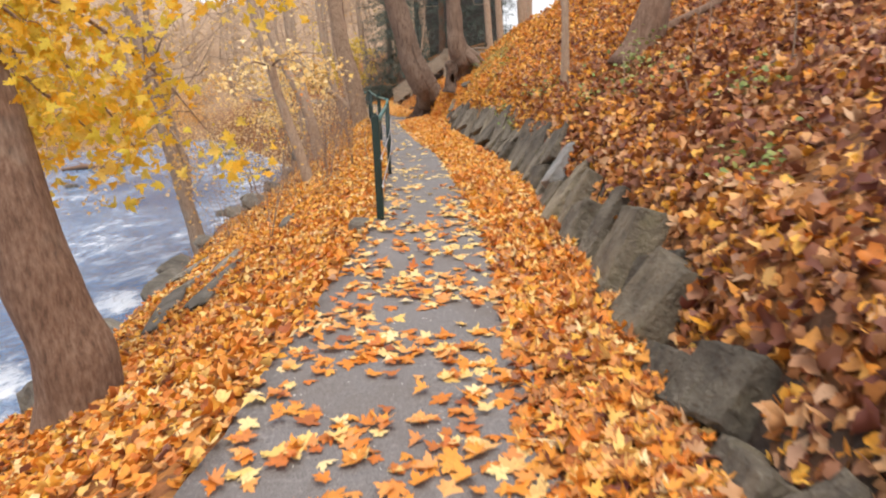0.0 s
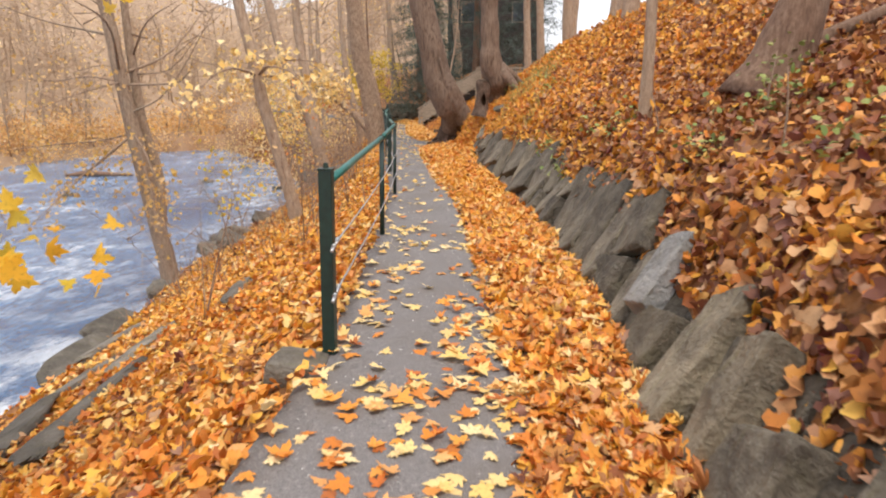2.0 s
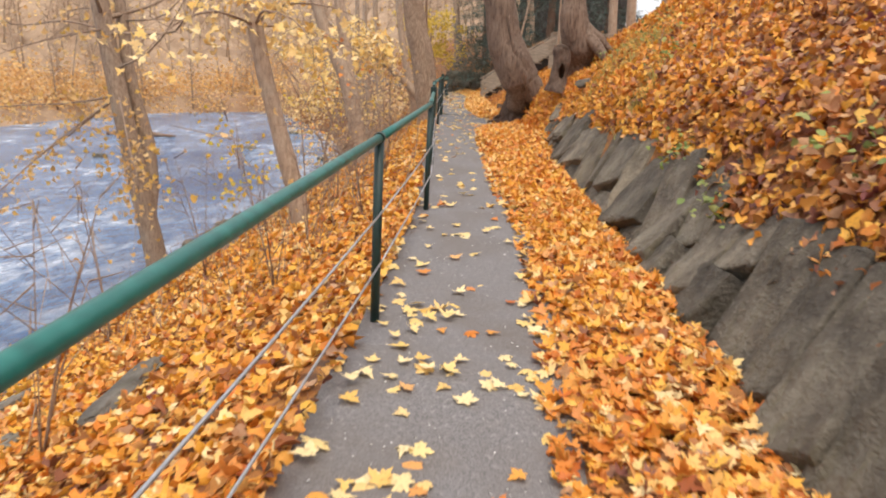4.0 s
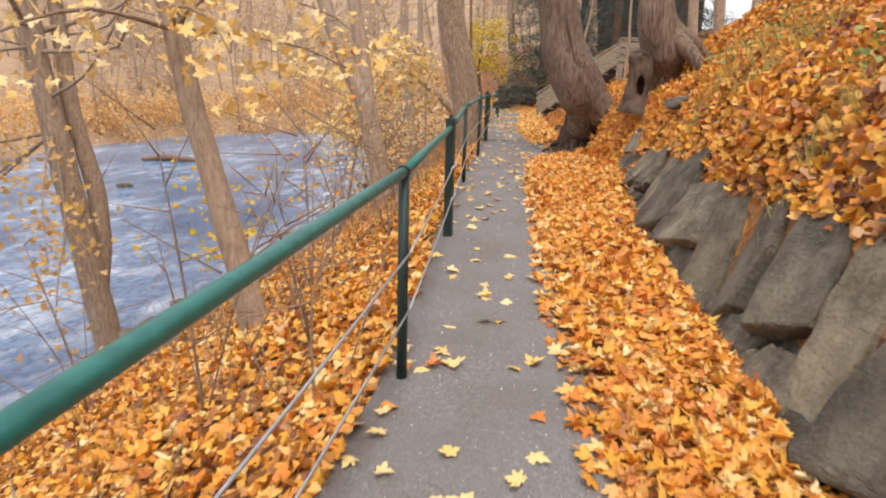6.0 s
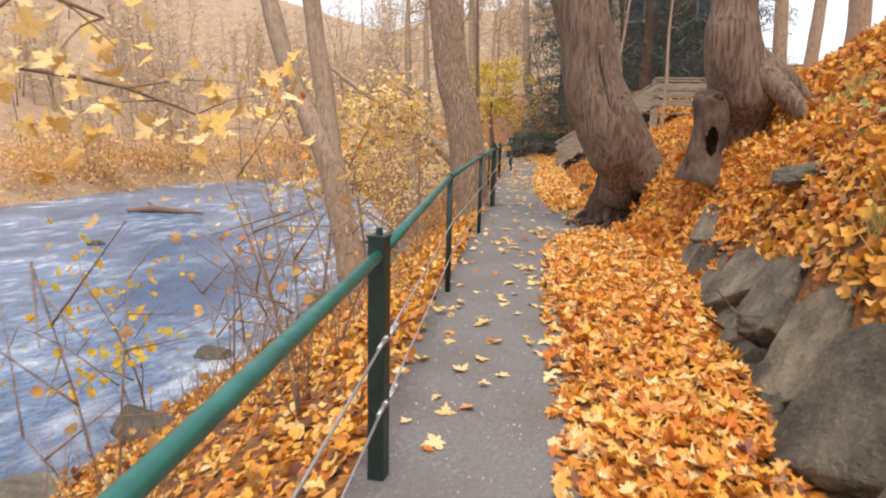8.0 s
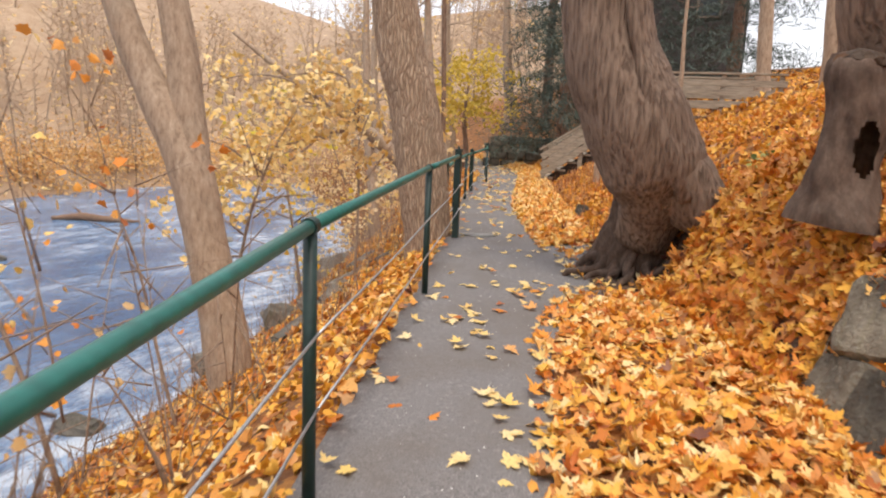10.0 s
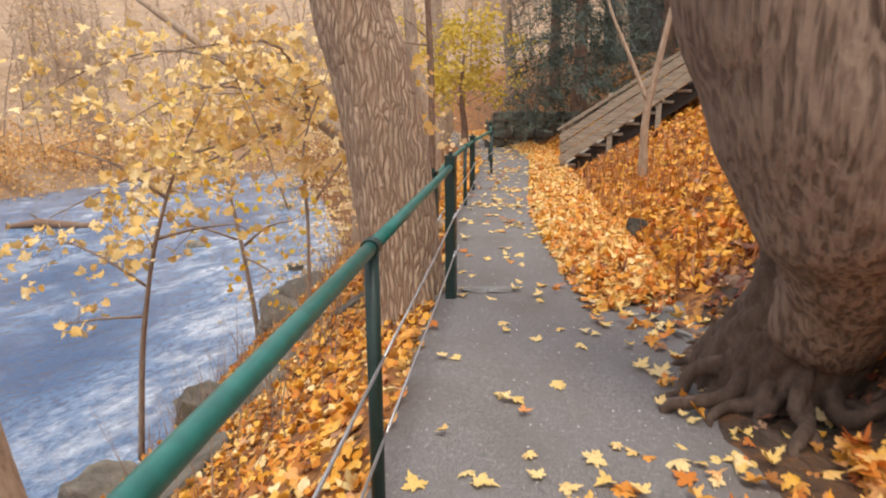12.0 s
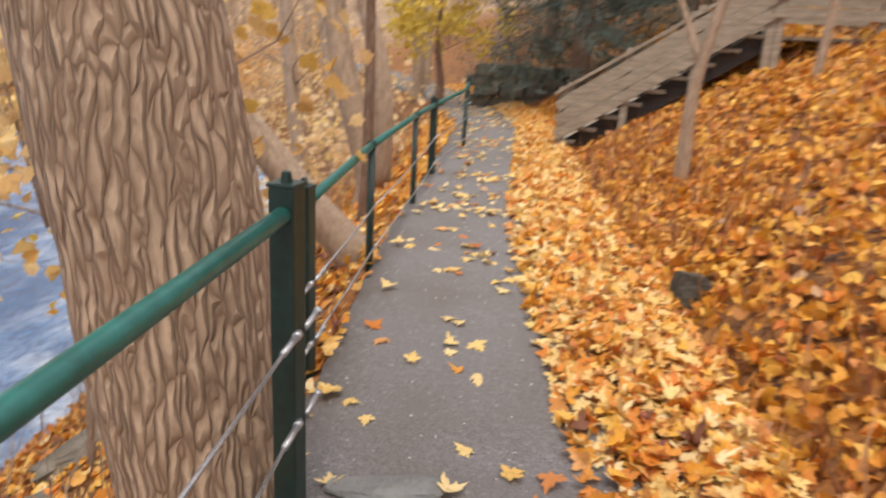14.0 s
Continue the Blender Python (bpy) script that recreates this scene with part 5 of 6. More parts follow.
for i, (x, y, a) in enumerate(((-9.2, 24.6, 0.7), (-16, 39, 0.6), (-20, 33, 0.6), (-17, 47, 0.8), (-11.4, 37, 0.5))):
    boulder("river_rock", "dark wet rock breaking the river surface", (x, y, WATER + 0.0), (a, a * 0.7, 0.3), ROCK, 760 + i, None, "rocks in the river", (0, 0, i * 40), 4)
dl = thing("driftwood", "dark driftwood log lying in the river", "driftwood", at=(-23.2, 40.5, WATER))
part("log", mesh_of("log", *tube([(-1.6, -0.5, 0.05), (-0.5, -0.1, 0.16), (0.7, 0.1, 0.10), (1.8, 0.6, 0.02)], [0.10, 0.17, 0.15, 0.07], 10, 0.2, 0.2), BARK_BROWN, True), dl)
part("snag", mesh_of("snag", *tube([(-0.4, -0.1, 0.15), (-0.6, -0.1, 0.4), (-0.8, -0.2, 0.55)], [0.06, 0.04, 0.02], 6, 0.2), BARK_BROWN, True), dl)

# fallen branches and sticks on the hill
g = np.random.default_rng(88)
for i, (x, y, ln, a) in enumerate(((3.6, 9.4, 2.2, 0.1), (2.2, 6.4, 0.8, 1.2), (2.9, 7.0, 1.0, 0.5), (1.9, 12.4, 0.9, 0.9), (2.6, 5.2, 0.9, 2.2), (1.2, 16.8, 0.8, 0.4), (-1.2, 26.4, 0.7, 2.4))):
    q = [(x + math.cos(a) * ln * (f - 0.5), y + math.sin(a) * ln * (f - 0.5)) for f in (0, 0.5, 1)]
    r = 0.07 if i == 0 else 0.014
    pts = [np.array((*p, float(terrain(*p)) + 0.05 + r)) for p in q]
    o = pts[1].copy()
    st = thing("fallen_branch", "fallen dead branch lying among the leaves", "branch", "fallen branches", at=tuple(o))
    part("wood", mesh_of("wood", *tube([p - o for p in pts], [r, r * 0.9, r * 0.5], 7, 0.2, 0.2), BARK_BROWN, True), st)
# dead upright stems among the leaves
for i, (x, y, hgt) in enumerate(((1.9, 7.0, 0.55), (2.5, 6.6, 0.7), (2.2, 8.2, 0.5), (3.0, 7.8, 0.6), (1.55, 8.8, 0.5), (2.0, 5.0, 0.45), (1.2, 13.6, 0.5), (0.9, 15.4, 0.45), (-1.6, 27.6, 0.35), (-1.9, 30.2, 0.4), (-2.4, 30.6, 0.4), (2.7, 4.9, 0.9))):
    bx, by, bz = on(x, y, 0.05)
    st = thing("dead_stem", "dry upright plant stem among fallen leaves", "stem", "dry stems", at=(bx, by, bz))
    part("stalk", mesh_of("stalk", *tube([(0, 0, 0), (0.02, 0.01, hgt * 0.5), (0.06 * math.sin(i), 0.03, hgt)], [0.009, 0.007, 0.003], 5, 0.2), TWIG, True), st)

# ---------- far woods across the river ----------
def far_woods(n, pick, seed, height):
    g = np.random.default_rng(seed)
    xy = pick(g, n)
    z = ground_height(xy[:, 0], xy[:, 1])
    ok = z > WATER + 0.2
    xy, z = xy[ok], z[ok]
    trunks, tw_v, ends = [], [], []
    for (x, y), h in zip(xy, z):
        ht = height * g.uniform(0.6, 1.25)
        r = g.uniform(0.02, 0.08)
        ln = g.normal(0, 1.3, 2)
        trunks.append(tube([(x, y, h - 0.3), (x + ln[0] * 0.3, y + ln[1] * 0.3, h + ht * 0.45), (x + ln[0], y + ln[1], h + ht)], [r, r * 0.75, r * 0.15], 5, 6))
        k = 120
        s = np.array((x, y, h)) + np.stack([ln[0] * 0.5 + 0 * np.arange(k), ln[1] * 0.5 + 0 * np.arange(k), ht * g.uniform(0.15, 1.0, k)], -1)
        d = g.normal(0, 1, (k, 3)) * (1, 1, 0.45) + (0, 0, 0.5)
        d /= np.linalg.norm(d, axis=1)[:, None]
        e = s + d * g.uniform(0.5, 2.2, (k, 1))
        w = np.cross(d, g.normal(0, 1, (k, 3)))
        w = w / np.linalg.norm(w, axis=1)[:, None] * g.uniform(0.008, 0.024, (k, 1))
        tw_v.append(np.stack([s - w, s + w, e], 1))
        ends.append(e)
    return joined(*trunks), np.concatenate(tw_v).reshape(-1, 3), np.concatenate(ends)


def across(g, n):
    y = g.uniform(-35, 75, n)
    return np.stack([at_y(T_FAR, y) - 0.8 - 45 * g.uniform(0, 1, n) ** 1.4, y], -1)


def ahead(g, n):
    return np.stack([g.uniform(-45, -4, n), g.uniform(50, 92, n)], -1)


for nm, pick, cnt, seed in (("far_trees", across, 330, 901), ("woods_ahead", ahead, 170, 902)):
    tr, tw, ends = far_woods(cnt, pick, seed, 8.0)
    tagged(new(nm, mesh_of(nm, *tr, BARK_FAR_HAZED, True)), "bare brown woods on the far hillside", "woods", kind="stuff")
    tagged(new("far_twigs", tri_mesh("far_twigs", tw, np.arange(len(tw)).reshape(-1, 3), FARTWIG_HAZED)), "haze of bare twigs on the far hillside", "woods", kind="stuff")
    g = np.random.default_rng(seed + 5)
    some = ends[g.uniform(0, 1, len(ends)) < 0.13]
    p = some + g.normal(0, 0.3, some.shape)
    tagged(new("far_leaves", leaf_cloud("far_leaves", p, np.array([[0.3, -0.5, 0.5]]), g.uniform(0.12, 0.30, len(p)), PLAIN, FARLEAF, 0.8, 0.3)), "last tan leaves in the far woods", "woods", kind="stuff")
# orange shrubs along the far shore
g = np.random.default_rng(915)
sy = np.repeat(g.uniform(-20, 68, 360), 110)
sx = at_y(T_FAR, sy) - np.repeat(g.uniform(0.3, 7, 360), 110)
p = np.stack([sx, sy, ground_height(sx, sy)], -1) + np.abs(g.normal(0, 1, (len(sx), 3))) * (0, 0, 0.9) + g.normal(0, 0.75, (len(sx), 3)) * (1, 1, 0.25)
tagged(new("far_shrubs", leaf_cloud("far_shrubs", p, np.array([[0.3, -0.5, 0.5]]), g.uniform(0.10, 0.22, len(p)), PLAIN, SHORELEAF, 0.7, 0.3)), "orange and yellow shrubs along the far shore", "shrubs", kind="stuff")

# brush and shrubs on the near bank, past the trees
g = np.random.default_rng(931)
sy = np.repeat(g.uniform(33, 62, 150), 45)
sx = at_y(T_LEFT, sy) - np.repeat(g.uniform(0.8, 6, 150), 45)
p = np.stack([sx, sy, ground_height(sx, sy)], -1) + np.abs(g.normal(0, 1, (len(sx), 3))) * (0, 0, 0.8) + g.normal(0, 0.6, (len(sx), 3)) * (1, 1, 0.2)
tagged(new("bank_shrubs", leaf_cloud("bank_shrubs", p, np.array([[0.3, -0.5, 0.5]]), g.uniform(0.07, 0.16, len(p)), PLAIN, FARLEAF, 0.7, 0.3)), "tan shrubs along the near bank", "shrubs", kind="stuff")
ny = g.uniform(11, 52, 3000)
nx = at_y(T_LEFT, ny) - g.uniform(0.8, 4.2, len(ny))
low = np.stack([nx, ny, ground_height(nx, ny) - 0.05], -1)
tip = low + np.stack([g.normal(0, 0.22, len(ny)), g.normal(0, 0.22, len(ny)), g.uniform(0.25, 0.55, len(ny)) * np.interp(ny, [11, 16, 20, 30], [0.9, 1.6, 1.5, 2.0])], -1)
wd = np.stack([g.uniform(0.003, 0.007, len(ny)), g.uniform(-0.003, 0.003, len(ny)), 0 * ny], -1)
tagged(new("bank_brush", tri_mesh("bank_brush", np.stack([low - wd, low + wd, tip], 1).reshape(-1, 3), np.arange(len(ny) * 3).reshape(-1, 3), TWIG)), "thin dry brush stems on the river bank", "brush", kind="stuff")

# ---------- dry stone wall ----------
wall = thing("stone_wall", "dry stone retaining wall of leaning slabs", "wall", at=(0, 0, 0))
g = np.random.default_rng(42)
RECLINE = 36.0
ey = np.arange(-1, 22.6, 0.25)
core = [(float(at_y(T_WALL, q)) + 0.13 + 0.727 * float(at_y(T_HIGH, q)) * max(hgt, 0) + 0.03 * noise.noise((q * 3, k, 0)), q, float(at_y(T_HIGH, q)) * hgt) for q in ey for k, hgt in enumerate((-0.1, 0.4, 0.8, 1.0))]
part("core", mesh_of("core", core, [(j * 4 + k, j * 4 + k + 1, j * 4 + k + 5, j * 4 + k + 4) for j in range(len(ey) - 1) for k in range(3)], EARTH, True), wall, "dark earth between the stones")


def face_stone(y, up, width, length, lean, proud, seed, mat=None, deep=0.26):
    """A stone in the sloping face of the wall: place along and up the face, size, lean along the wall."""
    r = radians(RECLINE)
    foot = float(at_y(T_WALL, y)) + float(np.interp(y, [0, 6.5, 10.5], [0.0, 0.0, 0.05]))
    yaw = math.degrees(math.atan((float(at_y(T_WALL, y - 0.5)) - float(at_y(T_WALL, y + 0.5)))))
    off = deep * 0.5 - proud
    g2 = np.random.default_rng(seed)
    at = (foot + up * math.sin(r) + off * math.cos(r), y, 0.05 + up * math.cos(r) - off * math.sin(r))
    slab(at, (deep, width, length), mat or STONE, seed, wall, (-lean + g2.uniform(-3, 3), RECLINE + g2.uniform(-7, 7), yaw + g2.uniform(-8, 8)))


# the large slabs at the start: along, up, width, length, lean, proud
for i, (q, up, w, ln, lean_a, pr) in enumerate(((2.90, 0.16, 0.58, 0.80, 4, 0.05), (3.66, 0.22, 0.74, 0.84, 22, 0.04), (4.34, 0.26, 0.24, 0.90, 18, 0.0), (4.84, 0.16, 0.46, 0.56, 18, 0.05),
                                               (5.26, 0.27, 0.27, 0.76, 12, 0.04), (5.70, 0.29, 0.34, 0.86, 24, 0.06), (6.28, 0.15, 0.56, 0.48, 18, 0.02), (6.72, 0.50, 0.36, 0.52, 24, 0.045), (6.98, 0.22, 0.30, 0.72, 34, 0.0))):
    face_stone(q, up, w * 0.84, ln * 1.06, lean_a - 4, pr, 1000 + i, PALESTONE if i == 7 else None if i in (2, 3, 8) else BUFFSTONE, 0.14 if i == 7 else 0.26)
# the leaning bars further on
for i, (q, up, w, ln, lean_a, pr) in enumerate(((11.55, 0.42, 0.42, 0.86, 18, 0.04), (12.2, 0.44, 0.64, 0.72, 12, 0.06), (12.85, 0.5, 0.38, 0.95, 10, 0.02), (13.45, 0.6, 0.5, 0.86, 25, 0.05), (14.02, 0.52, 0.37, 0.98, 28, 0.03),
                                               (14.6, 0.40, 0.5, 0.84, 26, 0.0), (15.3, 0.42, 0.86, 0.56, 8, 0.05), (16.1, 0.42, 0.88, 0.68, 20, 0.08), (17.0, 0.4, 0.66, 0.72, 32, 0.02), (17.8, 0.42, 0.6, 0.66, 30, 0.05), (18.6, 0.44, 0.78, 0.6, 32, 0.02))):
    face_stone(q, up * 1.14, w * 1.04, ln * 1.16, lean_a + 7, pr, 1030 + i, BUFFSTONE if i in (2, 5, 8) else None)
q, i = 7.3, 0
while q < 20.4:
    if not 11.3 < q < 18.9:
        w = g.uniform(0.3, 0.55)
        tall = float(at_y(T_HIGH, q)) / math.cos(radians(RECLINE)) + 0.08
        cutn = g.uniform(0.35, 0.65)
        if g.uniform() < 0.5:
            face_stone(q + w / 2, tall * 0.5, w, tall * g.uniform(0.95, 1.12), g.uniform(14, 30), g.uniform(-0.02, 0.06), 1060 + i)
        else:
            face_stone(q + w / 2, tall * cutn * 0.5, w, tall * cutn * 1.05, g.uniform(4, 22), g.uniform(0.0, 0.07), 1060 + i)
            face_stone(q + w / 2 + 0.1, tall * (1 + cutn) * 0.5, w * 1.05, tall * (1 - cutn) * 1.1, g.uniform(10, 30), g.uniform(-0.02, 0.05), 1090 + i)
        q += w * 0.93
    else:
        w = g.uniform(0.3, 0.6)
        face_stone(q + w / 2, g.uniform(0.04, 0.14), w, g.uniform(0.24, 0.40), g.uniform(-6, 24), g.uniform(-0.04, 0.02), 1120 + i)
        q += w * 0.95
    i += 1
# broad slabs set deeper, closing the face behind the others
for i, q in enumerate(np.arange(3.2, 20.4, 0.52)):
    tall = float(at_y(T_HIGH, q)) / math.cos(radians(RECLINE))
    face_stone(q, tall * 0.47, 0.60, tall * g.uniform(0.96, 1.06), g.uniform(6, 30), g.uniform(-0.10, -0.06), 1200 + i, None, 0.2)
# smaller rounded stones at the start of the wall
for i, (q, up) in enumerate(((0.5, 0.12), (1.05, 0.2), (1.5, 0.08), (1.95, 0.26), (2.3, 0.05))):
    face_stone(q, up, g.uniform(0.34, 0.46), g.uniform(0.32, 0.44), g.uniform(-20, 20), g.uniform(-0.02, 0.03), 1160 + i)
for k, (x, y2, a, c, h) in enumerate(((-1.12, 21.2, 0.36, 0.34, 0.13), (-0.92, 20.75, 0.36, 0.34, 0.13), (-1.93, 24.42, 0.34, 0.26, 0.06), (-1.84, 24.14, 0.30, 0.24, 0.06), (-2.2, 26.85, 0.18, 0.2, 0.2), (-2.6, 27.85, 0.16, 0.16, 0.18), (-0.15, 17.6, 0.4, 0.3, 0.14), (0.15, 18.8, 0.4, 0.3, 0.14))):
    boulder("loose_stone", "flat grey stone half buried in leaves", (x, y2, float(terrain(x, y2)) + (0.03 if h < 0.1 else 0.07)), (a, c, h), PALESTONE if k in (2, 3) else STONE, 1400 + k, None, "loose stones", (8, 14, 25 * k), 4, 0.07, 0.6)
boulder("loose_stone", "pale flat stone beside the fence post", (-3.27, 24.78, 0.01), (0.36, 0.13, 0.04), PALESTONE, 1450, None, "loose stones", (0, 0, 20), 4, 0.05, 0.5)
boulder("edge_block", "grey block at the path edge under the post", (-0.76, 6.25, -0.05), (0.30, 0.34, 0.16), ROCK, 1451, None, "", (0, 10, 5), 4, 0.06, 0.6)

# ---------- green weeds on the slope ----------
for i, (x, y, s) in enumerate(((1.39, 9.93, 0.34), (1.7, 7.6, 0.32), (2.5, 8.75, 0.34), (2.0, 6.2, 0.36), (2.2, 7.9, 0.26), (2.3, 4.6, 0.26), (1.9, 3.2, 0.24), (0.95, 10.9, 0.2), (0.85, 12.0, 0.25), (0.9, 17.0, 0.35), (1.2, 18.5, 0.35), (0.5, 18.2, 0.3),
                                  (3.6, 11.5, 0.4), (4.6, 12.0, 0.4), (-0.55, 22.6, 0.18), (1.0, 14.6, 0.25))):
    g = np.random.default_rng(1500 + i)
    bx, by, bz = on(x, y, 0.0)
    p = np.array((0, 0, 0.04)) + g.normal(0, 0.5, (70, 3)) * (s, s, 0.12) + np.abs(g.normal(0, 1, (70, 3))) * (0, 0, s * 0.4)
    weed = thing("weed", "low green weed among the fallen leaves", "plant", "weeds", at=(bx, by, bz))
    part("foliage", leaf_cloud("foliage", p, np.array([[0, 0, 1.0]]), g.uniform(0.03, 0.055, 70), PLAIN, GREEN, 0.5, 0.4), weed)

# yellow-green grass tufts on the hill
for i, (x, y, s) in enumerate(((0.6, 17.2, 0.34), (0.3, 17.0, 0.22), (0.5, 16.3, 0.3), (0.7, 14.1, 0.24), (0.85, 17.9, 0.3), (0.8, 20.5, 0.3), (1.05, 16.6, 0.28), (0.95, 19.2, 0.3))):
    g = np.random.default_rng(1600 + i)
    bx, by, bz = on(x, y, 0.0)
    k = 110
    low = g.normal(0, 0.45, (k, 3)) * (s, s, 0) + (0, 0, 0.02)
    low[:, 2] += terrain(bx + low[:, 0], by + low[:, 1]) - bz
    tip = low + np.stack([g.normal(0, 0.07, k), g.normal(0, 0.07, k), g.uniform(0.10, 0.26, k)], -1)
    wd = np.stack([g.uniform(0.003, 0.006, k), g.uniform(-0.003, 0.003, k), 0 * low[:, 0]], -1)
    tuft = thing("grass_tuft", "thin yellow-green grass tuft among orange leaves", "grass", "grass tufts", at=(bx, by, bz))
    part("blade_clump", tri_mesh("blade_clump", np.stack([low - wd, low + wd, tip], 1).reshape(-1, 3), np.arange(k * 3).reshape(-1, 3), GRASS), tuft, kind="stuff")

# ---------- fallen leaves ----------
def bare(x, y):
    """Where the roots keep the ground clear."""
    return (((x + 1.72) / 0.86) ** 2 + ((y - 23.55) / 1.32) ** 2 < 1) & (rng.uniform(0, 1, len(x)) < 0.93)


def scatter(n, ylo, yhi, lo, hi):
    """Random places across the walk, between two tables, each with an offset."""
    y = rng.uniform(ylo, yhi, n)
    a, b = at_y(lo[0], y) + lo[1], at_y(hi[0], y) + hi[1]
    return a + (b - a) * rng.uniform(0, 1, n), y


def patchy(x, y, scale, seed=0.0):
    return np.array([noise.noise((a * scale, b * scale, seed)) for a, b in zip(x, y)])


def settle(x, y, lift):
    z = terrain(x, y)
    path = (x > at_y(T_LEFT, y) - 0.06) & (x < at_y(T_WALL, y) + 0.12)
    return np.stack([x, y, np.where(path, 0.004, z) + lift], -1)


def lay(name, x, y, lift, size, shape, mat, tilt, curl, label, up=False):
    p = settle(x, y, lift)
    nr = np.tile([[0, 0, 1.0]], (len(x), 1)) if up else ground_normal(x, y)
    s = size * rng.uniform(0.65, 1.2, len(x))
    tagged(new(name, leaf_cloud(name, p, nr, s, shape, mat, tilt, curl)), label, "leaves", kind="stuff")


# strewn over the asphalt, thicker near the start and in drifts
x, y = scatter(15000, -1.5, 45, (T_LEFT, 0.0), (T_PILE, 0.25))
edge = (x - at_y(T_LEFT, y)) / np.maximum(at_y(T_PILE, y) - at_y(T_LEFT, y), 0.2)
want = np.interp(y, [-2, 3, 6, 8.5, 11, 16, 25, 29, 40], [1.2, 1.12, 0.75, 0.36, 0.11, 0.075, 0.085, 0.2, 0.22]) * np.clip(0.55 + 1.3 * patchy(x, y, 1.9), 0.04, 1.3) + 0.5 * np.clip(edge - 0.85, 0, 1)
keep = rng.uniform(0, 1, len(x)) < want
x, y = x[keep], y[keep]
third = rng.uniform(0, 1, len(x))
for nm, sel, mat in (("path_leaves", third < np.interp(y, [4, 9], [0.75, 0.2]), AMBER), ("path_leaves_pale", third >= np.interp(y, [4, 9], [0.75, 0.2]), PALE)):
    lay(nm, x[sel], y[sel], rng.uniform(0.004, 0.02, sel.sum()), 0.096, LOBED, mat, 0.14, 0.35, "maple leaves strewn on the asphalt path", True)
# drift against the wall: a low mound under the loose leaves
def drift_lift(x, y):
    return 0.075 * np.clip((x - at_y(T_PILE, y) - 0.03) / 0.4, 0, 1) ** 0.8 * np.clip((np.abs(y - 23.35) - 1.4) / 0.7, 0, 1)


mound_v, mound_f = [], []
my = np.arange(-2, 46, 0.2)
for j, yy in enumerate(my):
    a, b2 = float(at_y(T_PILE, yy)) + 0.05 * noise.noise((yy * 1.3, 0, 7)), float(at_y(T_WALL, yy)) + 0.11
    for k in range(6):
        xx = a + (b2 - a) * k / 5
        mound_v.append((xx, yy, (-0.02 if k == 0 or 21.3 < yy < 25.4 else 0.0) + float(drift_lift(xx, yy)) + (0.015 * noise.noise((xx * 4, yy * 4, 0)) if k else 0)))
mound_f = [(j * 6 + k, j * 6 + k + 1, j * 6 + k + 7, j * 6 + k + 6) for j in range(len(my) - 1) for k in range(5) if not 21.7 < my[j] < 25.0]
tagged(new("leaf_mound", mesh_of("leaf_mound", mound_v, mound_f, SOIL, True)), "matted golden leaf drift along the wall foot", "leaves", kind="stuff")
x, y = scatter(40000, -1.5, 44, (T_PILE, -0.06), (T_WALL, 0.10))
room = np.clip((x - at_y(T_PILE, y)) / 0.5, 0, 1)
keep = (rng.uniform(0, 1, len(x)) < 0.35 + room) & ~bare(x, y)
x, y, room = x[keep], y[keep], room[keep]
lift = 0.01 + drift_lift(x, y) + rng.uniform(0.0, 0.045, len(x)) * (0.3 + room)
pal = rng.uniform(0, 1, len(x))
paler = np.interp(y, [18, 27], [0.86, 0.55])
start = np.interp(y, [0, 6, 12], [0.35, 0.18, 0.03])
warm = rng.uniform(0, 1, len(x)) < np.interp(y, [0, 7, 12, 20], [0.6, 0.5, 0.4, 0.38])
for nm, sel, mat in (("drift_leaves", (pal > start) & (pal < paler) & ~warm, GOLD), ("drift_leaves_amber", (pal > start) & (pal < paler) & warm, AMBER), ("drift_leaves_russet", pal <= start, RUSSET), ("drift_leaves_pale", pal >= paler, PALE)):
    lay(nm, x[sel], y[sel], lift[sel], 0.083, LOBED, mat, 0.34, 0.6, "deep drift of golden maple leaves beside the path", True)
# the bank down to the river
x, y = scatter(40000, -2.5, 37, (T_LEFT, -3.0), (T_LEFT, -0.03))
x2, y2 = scatter(13000, -2.5, 40, (T_LEFT, -5.4), (T_LEFT, -2.8))
x3, y3 = scatter(17000, -2, 15, (T_LEFT, -3.6), (T_LEFT, -0.03))
x, y = np.concatenate([x, x2, x3]), np.concatenate([y, y2, y3])
keep = (terrain(x, y) > -2.15) & (rng.uniform(0, 1, len(x)) < np.clip(0.95 + 1.2 * patchy(x, y, 0.8, 4.0), 0.45, 1))
x, y = x[keep], y[keep]
pal = rng.uniform(0, 1, len(x))
warm = rng.uniform(0, 1, len(x)) < np.interp(y, [0, 7, 12], [0.65, 0.45, 0.1])
for nm, sel, mat in (("bank_leaves", (pal < 0.74) & ~warm, GOLD), ("bank_leaves_amber", (pal < 0.74) & warm, AMBER), ("bank_leaves_pale", (pal >= 0.74) & (pal < 0.87), PALE), ("bank_leaves_russet", pal >= 0.87, RUSSET)):
    lay(nm, x[sel], y[sel], rng.uniform(0.0, 0.05, sel.sum()), 0.076, MEDIUM, mat, 0.40, 0.65, "golden maple leaves covering the river bank")
